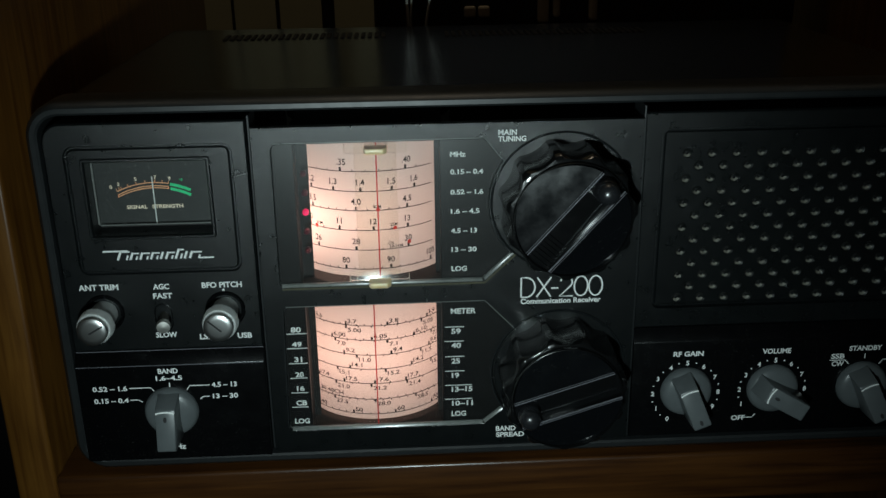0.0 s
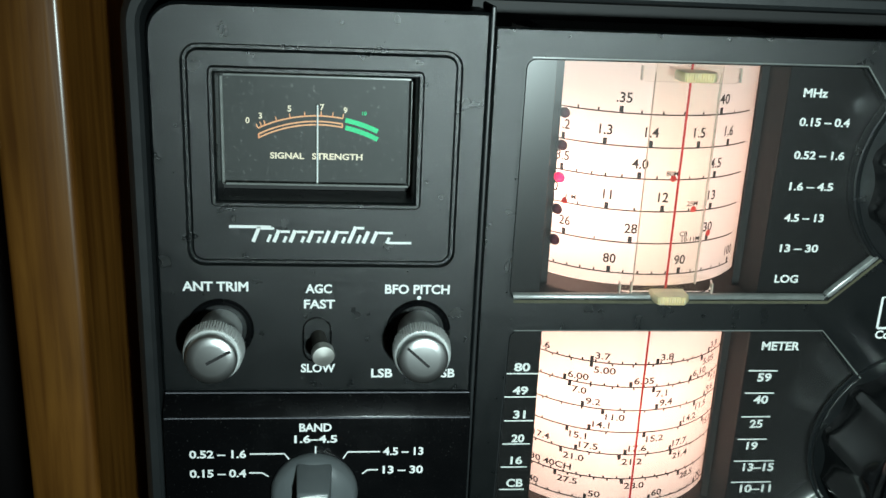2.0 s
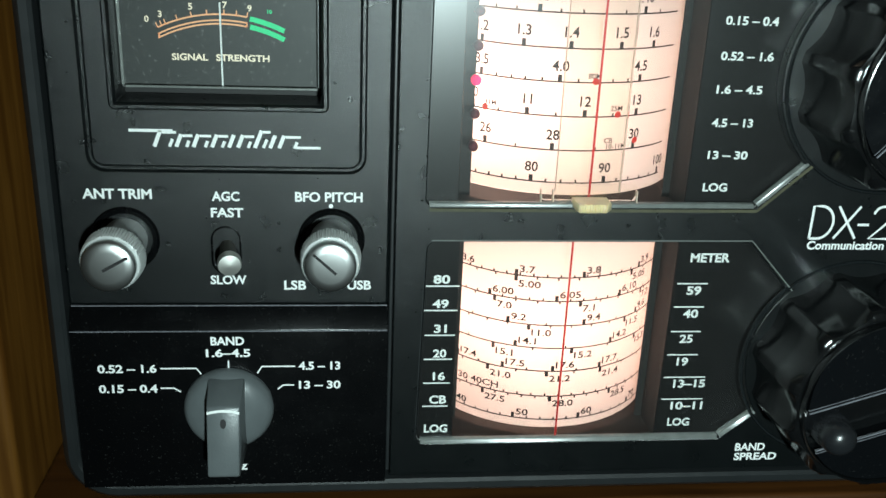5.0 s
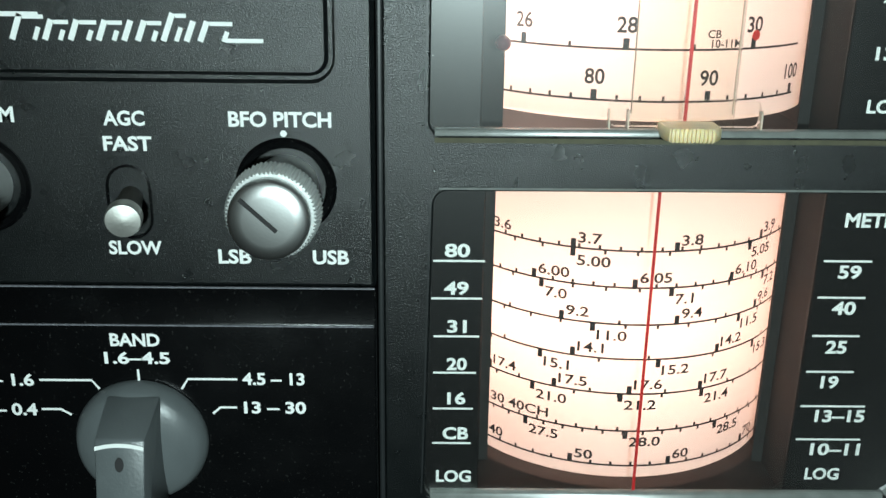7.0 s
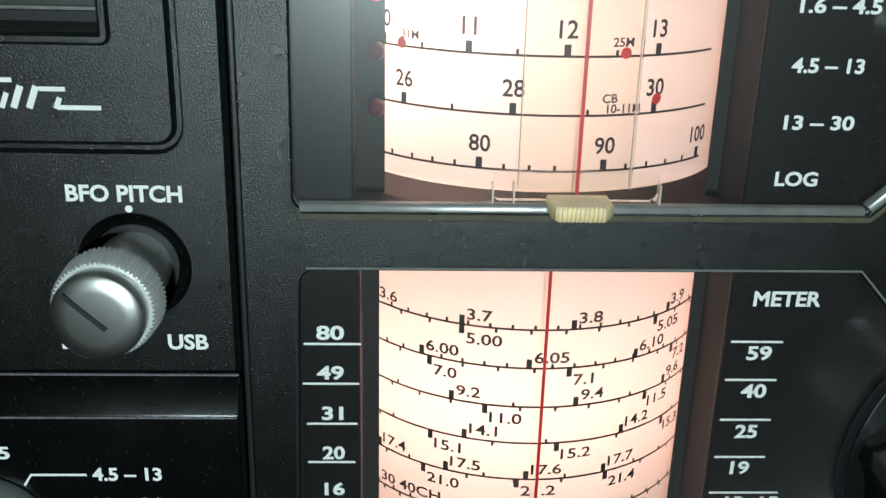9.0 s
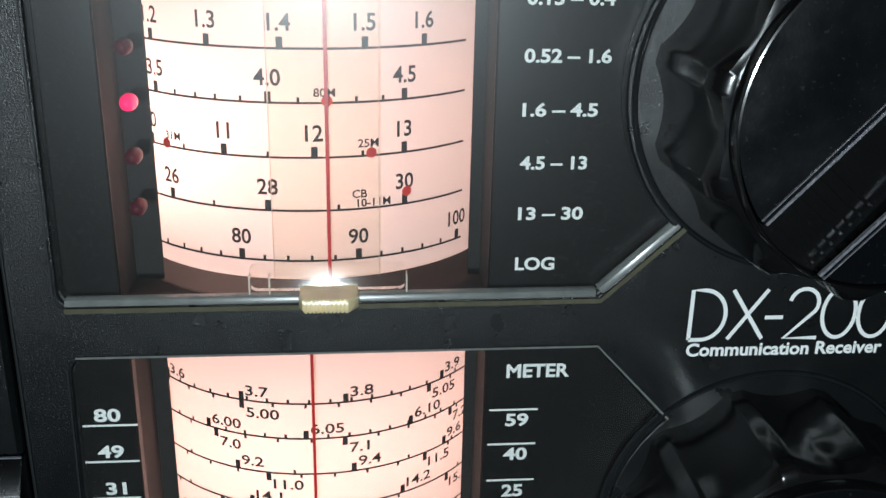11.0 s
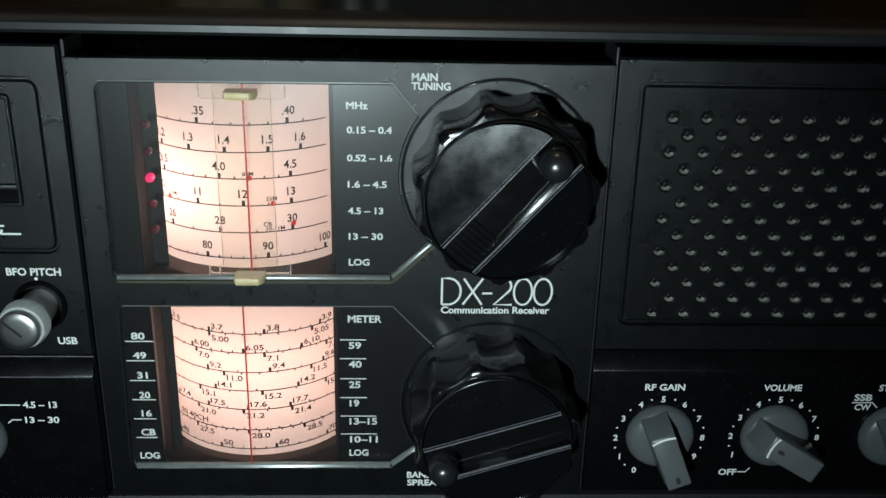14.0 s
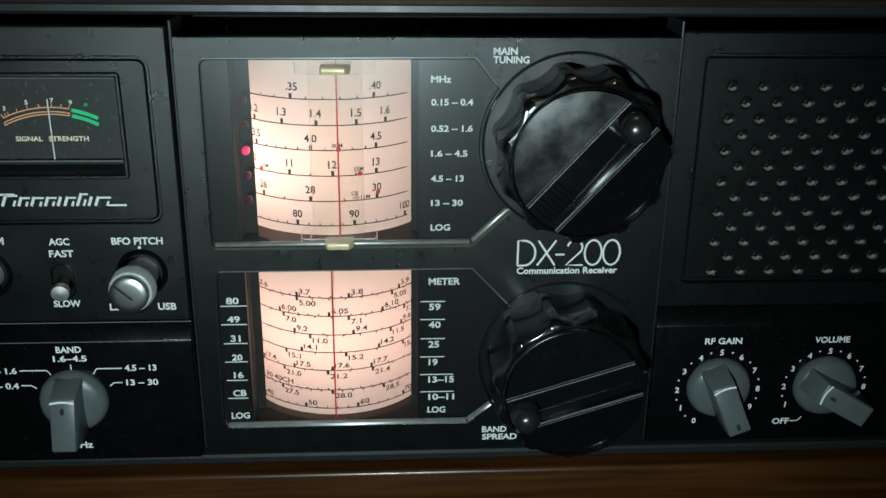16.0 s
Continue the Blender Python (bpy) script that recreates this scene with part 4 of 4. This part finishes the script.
# ---- pointer knobs ----
def pointer_knob(name, cx, cz, base, turn_deg, label):
    """A round skirt with a tall grip bar; turn_deg: where the bar points, degrees to the left of up."""
    R = 0.0121
    knob = part(name, turned(bmesh.new(), cx, cz, [(R + 0.0003, base), (R + 0.0003, base - 0.0012), (R, base - 0.0018), (R - 0.0004, base - 0.0028), (R - 0.0014, base - 0.0037), (R - 0.0034, base - 0.0045), (R - 0.0062, base - 0.0051), (R - 0.0095, base - 0.0053)], 64), M_GREY, rx, label, 30)
    y0, y1, ridge = base - 0.0032, base - 0.0178, base - 0.0130
    w0, w1 = 0.0050, 0.0042
    # side outline along the bar: distance from the axis, depth
    side = [(R - 0.0012, y0), (0.0073, ridge), (-0.0112, y1), (-0.0122, y1 + 0.0014), (-0.0116, y0)]
    bm = bmesh.new()
    m = Matrix.Translation((cx, 0, cz)) @ Matrix.Rotation(-radians(turn_deg), 4, "Y")
    rows = []
    for sg in (-1, 1):
        row = []
        for d, y in side:
            f = (y - y0) / (y1 - y0)
            row.append(bm.verts.new(m @ Vector((sg * (w0 + (w1 - w0) * min(1, f)), y, d))))
        rows.append(row)
    k = len(side)
    bm.faces.new(rows[0]), bm.faces.new(list(reversed(rows[1])))
    for i in range(k):
        bm.faces.new((rows[0][i], rows[1][i], rows[1][(i + 1) % k], rows[0][(i + 1) % k]))
    bmesh.ops.recalc_face_normals(bm, faces=bm.faces)
    bmesh.ops.bevel(bm, geom=list(bm.edges), offset=0.0006, segments=2, affect="EDGES", profile=0.5)
    part("grip", bm, M_GREY, knob, "tall grey grip bar", 35)

    def top(z):
        return ridge + (y1 - ridge) * (0.0073 - z) / 0.0185

    line = bmesh.new()
    pts = []
    for i in range(9):
        x = -0.0043 + 0.0086 * i / 8
        pts.append((x, 0.0058 + 0.0006 * (1 - (x / 0.0043) ** 2)))
    va = [line.verts.new(m @ Vector((x, top(z - 0.00035) - 0.0002, z - 0.00035))) for x, z in pts]
    vb = [line.verts.new(m @ Vector((x, top(z + 0.00035) - 0.0002, z + 0.00035))) for x, z in pts]
    for i in range(8):
        line.faces.new((va[i], va[i + 1], vb[i + 1], vb[i]))
    part("pointer_mark", line, M_WHITE, knob, "white pointer mark")
    hole = bmesh.new()
    zc = 0.0030 if turn_deg < 20 or turn_deg > 40 else -0.0088
    hp = [(0.0008 * math.cos(t), zc + 0.0013 * math.sin(t)) for t in [2 * math.pi * i / 16 for i in range(16)]]
    hole.faces.new([hole.verts.new(m @ Vector((x, top(z) - 0.00015, z))) for x, z in hp])
    part("set_hole", hole, M_INK, knob, "small dark hole in the grip")
    return knob


pointer_knob("band_knob", 0.0557, 0.0279, -0.004, 0.0, "grey pointer knob of the band switch")
pointer_knob("gain_knob", 0.3002, 0.0262, 0.0, 22.0, "grey pointer knob of the gain control")
pointer_knob("volume_knob", 0.3426, 0.0262, 0.0, 63.0, "grey pointer knob of the volume control")
pointer_knob("mode_knob", 0.3866, 0.0262, 0.0, 24.0, "grey pointer knob of the mode switch")


# ---- small metal knobs and the toggle ----
def metal_knob(cx, cz, slot, label):
    collar = bmesh.new()
    turned(collar, cx, cz, [(0.0090, 0.0005), (0.0090, -0.0004), (0.0084, -0.0009), (0.0074, -0.0006), (0.0068, 0.0004)], 48)
    base = part("trim_knob", collar, M_BAND, rx, label, 40)
    kn = 66

    def knurl(a, r, k):
        return r - (0.00035 if int(a * kn / (2 * math.pi) * 2) % 2 and k in (2, 3, 4) else 0)

    prof = [(0.0058, 0.0), (0.0062, -0.0122), (0.0079, -0.0126), (0.0076, -0.0170), (0.0073, -0.0176), (0.0058, -0.0177)]
    part("knurled_ring", turned(bmesh.new(), cx, cz, prof, 264, True, knurl), M_KNURL, base, "knurled aluminium ring", 30)
    prof = [(0.0060, -0.0174), (0.0059, -0.0178), (0.0066, -0.0181), (0.0066, -0.0199), (0.0064, -0.0206), (0.0058, -0.0210), (0.0040, -0.0212), (0.0015, -0.0213)]
    part("cap", turned(bmesh.new(), cx, cz, prof, 64), M_ALU, base, "satin aluminium cap", 35)
    a = radians(slot)
    d = Vector((math.cos(a), math.sin(a)))
    s = bmesh.new()
    ribbon(s, [(cx - d.x * 0.0012, cz - d.y * 0.0012), (cx + d.x * 0.0059, cz + d.y * 0.0059)] if slot < 90 else [(cx - d.x * 0.0020, cz - d.y * 0.0020), (cx + d.x * 0.0057, cz + d.y * 0.0057)], 0.0007, -0.02165)
    part("slot", s, M_INK, base, "dark pointer slot")
    return base


metal_knob(0.0300, 0.0768, 30.0, "aluminium antenna trim knob on a black collar")
metal_knob(0.0843, 0.0768, 137.0, "aluminium pitch knob on a black collar")
well = part("toggle_switch", frame_loft([(0.0522, 0.0602, 0.0668, 0.0806, 0.0039, 0.0004), (0.0522, 0.0602, 0.0668, 0.0806, 0.0039, -0.0003), (0.0526, 0.0598, 0.0672, 0.0802, 0.0035, -0.0005),
                                         (0.0530, 0.0594, 0.0676, 0.0798, 0.0031, 0.0012)], 6, True), M_BAND, rx, "small toggle switch with a bright metal lever pointing down", 35)
LEVER = Matrix.Translation((0.0564, 0.0008, 0.0747)) @ Matrix.Rotation(radians(9), 4, "Z") @ Matrix.Rotation(radians(5), 4, "X")
lever = turned(bmesh.new(), 0, 0, [(0.0020, 0.0), (0.0022, -0.004), (0.0028, -0.0092)], 28, False)
lever = part("lever", lever, M_LEVER, well, "dull dusty lever shaft", 30)
lever.data.transform(LEVER)
tip = turned(bmesh.new(), 0, 0, [(0.0028, -0.0090), (0.0031, -0.0098), (0.0031, -0.0116), (0.0029, -0.0122), (0.0015, -0.0124), (0.0002, -0.01255)], 40)
part("lever_tip", tip, M_CHROME, lever, "bright turned metal lever end", 30).data.transform(LEVER)

# ---- printed words ----
PRINT = -0.00035


def words(rows, y, name="lettering", mat=M_WHITE, parent=rx):
    for s, x0, x1, z, h in rows:
        bm = bmesh.new()
        add_text(bm, s, 0.03, flat(y), x0, z, h, x1 - x0)
        part(name, bm, mat, parent, "white printed words" if len(s) > 2 else "white printed number")


D = "\u2013"
words([
    ("ANT TRIM", 0.0201, 0.0377, 0.0880, 0.0028), ("AGC", 0.0530, 0.0602, 0.0876, 0.0027), ("FAST", 0.0526, 0.0611, 0.0831, 0.0027), ("SLOW", 0.0517, 0.0613, 0.0638, 0.0027),
    ("BFO PITCH", 0.0747, 0.0926, 0.0876, 0.0028), ("LSB", 0.0714, 0.0774, 0.0622, 0.0028), ("USB", 0.0886, 0.0952, 0.0622, 0.0028)], PRINT)
words([
    ("BAND", 0.0514, 0.0605, 0.0473, 0.0026), ("1.6" + D + "4.5", 0.0500, 0.0621, 0.0437, 0.0025), ("0.52 " + D + " 1.6", 0.0207, 0.0365, 0.0390, 0.0026), ("0.15 " + D + " 0.4", 0.0206, 0.0364, 0.0328, 0.0026),
    ("4.5 " + D + " 13", 0.0752, 0.0868, 0.0395, 0.0026), ("13 " + D + " 30", 0.0752, 0.0869, 0.0335, 0.0026), ("MHz", 0.0520, 0.0602, 0.0072, 0.0028)], -0.0043)
words([
    ("MHz", 0.1875, 0.1945, 0.1444, 0.0024), ("0.15 " + D + " 0.4", 0.1876, 0.2022, 0.1364, 0.0024), ("0.52 " + D + " 1.6", 0.1876, 0.2023, 0.1271, 0.0024), ("1.6 " + D + " 4.5", 0.1877, 0.2006, 0.1181, 0.0024),
    ("4.5 " + D + " 13", 0.1877, 0.1994, 0.1089, 0.0024), ("13 " + D + " 30", 0.1878, 0.1993, 0.0998, 0.0024), ("LOG", 0.1877, 0.1948, 0.0904, 0.0025), ("METER", 0.1871, 0.1989, 0.0690, 0.0028),
    ("59", 0.1873, 0.1917, 0.0587, 0.0028), ("40", 0.1872, 0.1918, 0.0513, 0.0028), ("25", 0.1872, 0.1913, 0.0431, 0.0028), ("19", 0.1873, 0.1908, 0.0355, 0.0028),
    ("13" + D + "15", 0.1872, 0.1972, 0.0280, 0.0028), ("10" + D + "11", 0.1873, 0.1974, 0.0204, 0.0028), ("LOG", 0.1870, 0.1940, 0.0147, 0.0028)], 0.0037)
words([
    ("80", 0.1127, 0.1174, 0.0631, 0.0027), ("49", 0.1127, 0.1173, 0.0556, 0.0027), ("31", 0.1134, 0.1171, 0.0478, 0.0027), ("20", 0.1134, 0.1173, 0.0399, 0.0027),
    ("16", 0.1136, 0.1172, 0.0325, 0.0027), ("CB", 0.1128, 0.1179, 0.0247, 0.0028), ("LOG", 0.1116, 0.1186, 0.0149, 0.0028)], 0.0017)
words([
    ("MAIN", 0.2083, 0.2165, 0.1546, 0.0025), ("TUNING", 0.2083, 0.2206, 0.1517, 0.0025), ("BAND", 0.2082, 0.2178, 0.0079, 0.0027), ("SPREAD", 0.2083, 0.2220, 0.0045, 0.0027),
    ("Communication Receiver", 0.2192, 0.2565, 0.0746, 0.0027), ("RF GAIN", 0.2929, 0.3074, 0.0446, 0.0027), ("VOLUME", 0.3360, 0.3499, 0.0445, 0.0027), ("OFF", 0.3239, 0.3307, 0.0089, 0.0027),
    ("STANDBY", 0.3783, 0.3944, 0.0445, 0.0027), ("SSB", 0.3699, 0.3765, 0.0405, 0.0028), ("CW", 0.3706, 0.3766, 0.0366, 0.0026)], PRINT)

for pts in ([(0.0375, 0.0403), (0.0472, 0.0403), (0.0485, 0.0385)], [(0.0372, 0.0342), (0.0408, 0.0342), (0.0427, 0.0330)], [(0.0743, 0.0407), (0.0651, 0.0407), (0.0638, 0.0386)],
            [(0.0739, 0.0348), (0.0708, 0.0348), (0.0693, 0.0335)], [(0.0560, 0.0426), (0.0560, 0.0403)]):
    part("lead_line", ribbon(bmesh.new(), pts, 0.00045, -0.0043), M_WHITE, rx, "thin white line to a switch position")
for y, lines in ((0.0037, ((0.1842, 0.1934, 0.0623), (0.1841, 0.1933, 0.0549), (0.1842, 0.1934, 0.0469), (0.1841, 0.1935, 0.0392), (0.1840, 0.1969, 0.0316), (0.1841, 0.1971, 0.0241))),
                 (0.0017, ((0.1106, 0.1202, 0.0624), (0.1103, 0.1199, 0.0549), (0.1108, 0.1195, 0.0471), (0.1108, 0.1191, 0.0394), (0.1108, 0.1187, 0.0316), (0.1108, 0.1184, 0.0239)))):
    for x0, x1, z in lines:
        part("rule_line", ribbon(bmesh.new(), [(x0, z), (x1, z)], 0.00042, y), M_WHITE, rx, "thin white rule under a band number")
for pts in ([(0.3311, 0.0103), (0.3341, 0.0103), (0.3355, 0.0121)], [(0.3693, 0.0398), (0.3769, 0.0398), (0.3789, 0.0377)], [(0.3864, 0.0429), (0.3865, 0.0403)], [(0.3939, 0.0371), (0.3956, 0.0395), (0.4030, 0.0395)]):
    part("lead_line", ribbon(bmesh.new(), pts, 0.00045, PRINT), M_WHITE, rx, "thin white line to a switch position")
for cx, cz in ((0.0842, 0.0865),):
    strokes = bmesh.new()
    strokes.faces.new([strokes.verts.new((cx + 0.0006 * math.cos(t), PRINT, cz + 0.0006 * math.sin(t))) for t in [2 * math.pi * i / 12 for i in range(12)]])
    part("print_dot", strokes, M_WHITE, rx)


def dial_numbers(cx, cz, a0, step, count, first, r=0.0160):
    for i in range(count):
        bm = bmesh.new()
        a = radians(a0 - step * i)
        s = str(first + i)
        add_text(bm, s, 0.03, flat(PRINT), cx + r * math.cos(a), cz + r * math.sin(a) - 0.0012, 0.0025, None, "centre")
        part("dial_number", bm, M_WHITE, rx, "white printed number")
        if i < count - 1:
            bm = bmesh.new()
            b = radians(a0 - step * (i + 0.5))
            px, pz = cx + (r + 0.0004) * math.cos(b), cz + (r + 0.0004) * math.sin(b)
            bm.faces.new([bm.verts.new((px + 0.00038 * math.cos(t), PRINT, pz + 0.00038 * math.sin(t))) for t in [2 * math.pi * k / 10 for k in range(10)]])
            part("print_dot", bm, M_WHITE, rx)


dial_numbers(0.3001, 0.0250, 240.0, 30.0, 10, 0)
dial_numbers(0.3426, 0.0248, 206.0, 29.3, 8, 1, 0.0161)

# thin drawn model mark
mark = bmesh.new()
X0, Z0, H = 0.2194, 0.0780, 0.0097
w = 0.00075
zt = Z0 + H
ribbon(mark, [(X0, Z0), (X0, zt), (X0 + 0.0022, zt)] + arc(X0 + 0.0022, Z0 + H / 2, 0.0042, H / 2, 90, -90, 16) + [(X0 + 0.0022, Z0), (X0, Z0)], w, PRINT)
ribbon(mark, [(X0 + 0.0072, Z0), (X0 + 0.0139, zt)], w, PRINT)
ribbon(mark, [(X0 + 0.0074, zt), (X0 + 0.0137, Z0)], w, PRINT - 0.00004)
ribbon(mark, [(X0 + 0.0138, Z0 + 0.0042), (X0 + 0.0172, Z0 + 0.0042)], w, PRINT)
ribbon(mark, arc(X0 + 0.0209, zt - 0.0028, 0.0027, 0.0028, 170, -35, 12) + [(X0 + 0.0178, Z0), (X0 + 0.0241, Z0)], w, PRINT)
for c in (0.0277, 0.0345):
    ribbon(mark, arc(X0 + c, Z0 + H / 2, 0.0031, H / 2, 0, 351, 30), w, PRINT, True)
part("model_mark", mark, M_WHITE, rx, "large thin white model mark")

# the maker's mark as plain slanted shapes
LZ, LH, SLANT = 0.1022, 0.0042, 0.0017
maker = part("maker_mark", ribbon(bmesh.new(), [(0.0330, LZ + LH), (0.0440, LZ + LH)], 0.0008, PRINT), M_WHITE, rx, "white slanted maker's mark with a long bar")


def mark_stroke(pts, width, y):
    part("mark_stroke", ribbon(bmesh.new(), pts, width, y), M_WHITE, maker)


x = 0.0392
for wd, ht in ((0.0046, 1.0), (0.0034, 0.8), (0.0038, 0.8), (0.0034, 0.8), (0.0014, 0.8), (0.0034, 0.8), (0.0030, 1.1), (0.0014, 0.8), (0.0048, 0.8)):
    h = LH * ht
    lean = SLANT * ht
    mark_stroke([(x, LZ), (x + lean, LZ + h)], 0.0010, PRINT)
    if wd > 0.002:
        mark_stroke([(x + lean + 0.0004, LZ + h - 0.0004), (x + wd + lean * 0.6, LZ + h - 0.0004)], 0.0007, PRINT - 0.00004)
        mark_stroke([(x + wd - 0.0008, LZ), (x + wd - 0.0008 + lean * 0.5, LZ + h * 0.5)], 0.0008, PRINT - 0.00008)
    x += wd + 0.0009
mark_stroke([(0.0752, LZ + 0.0002), (0.0815, LZ + 0.0002)], 0.0007, PRINT - 0.0001)
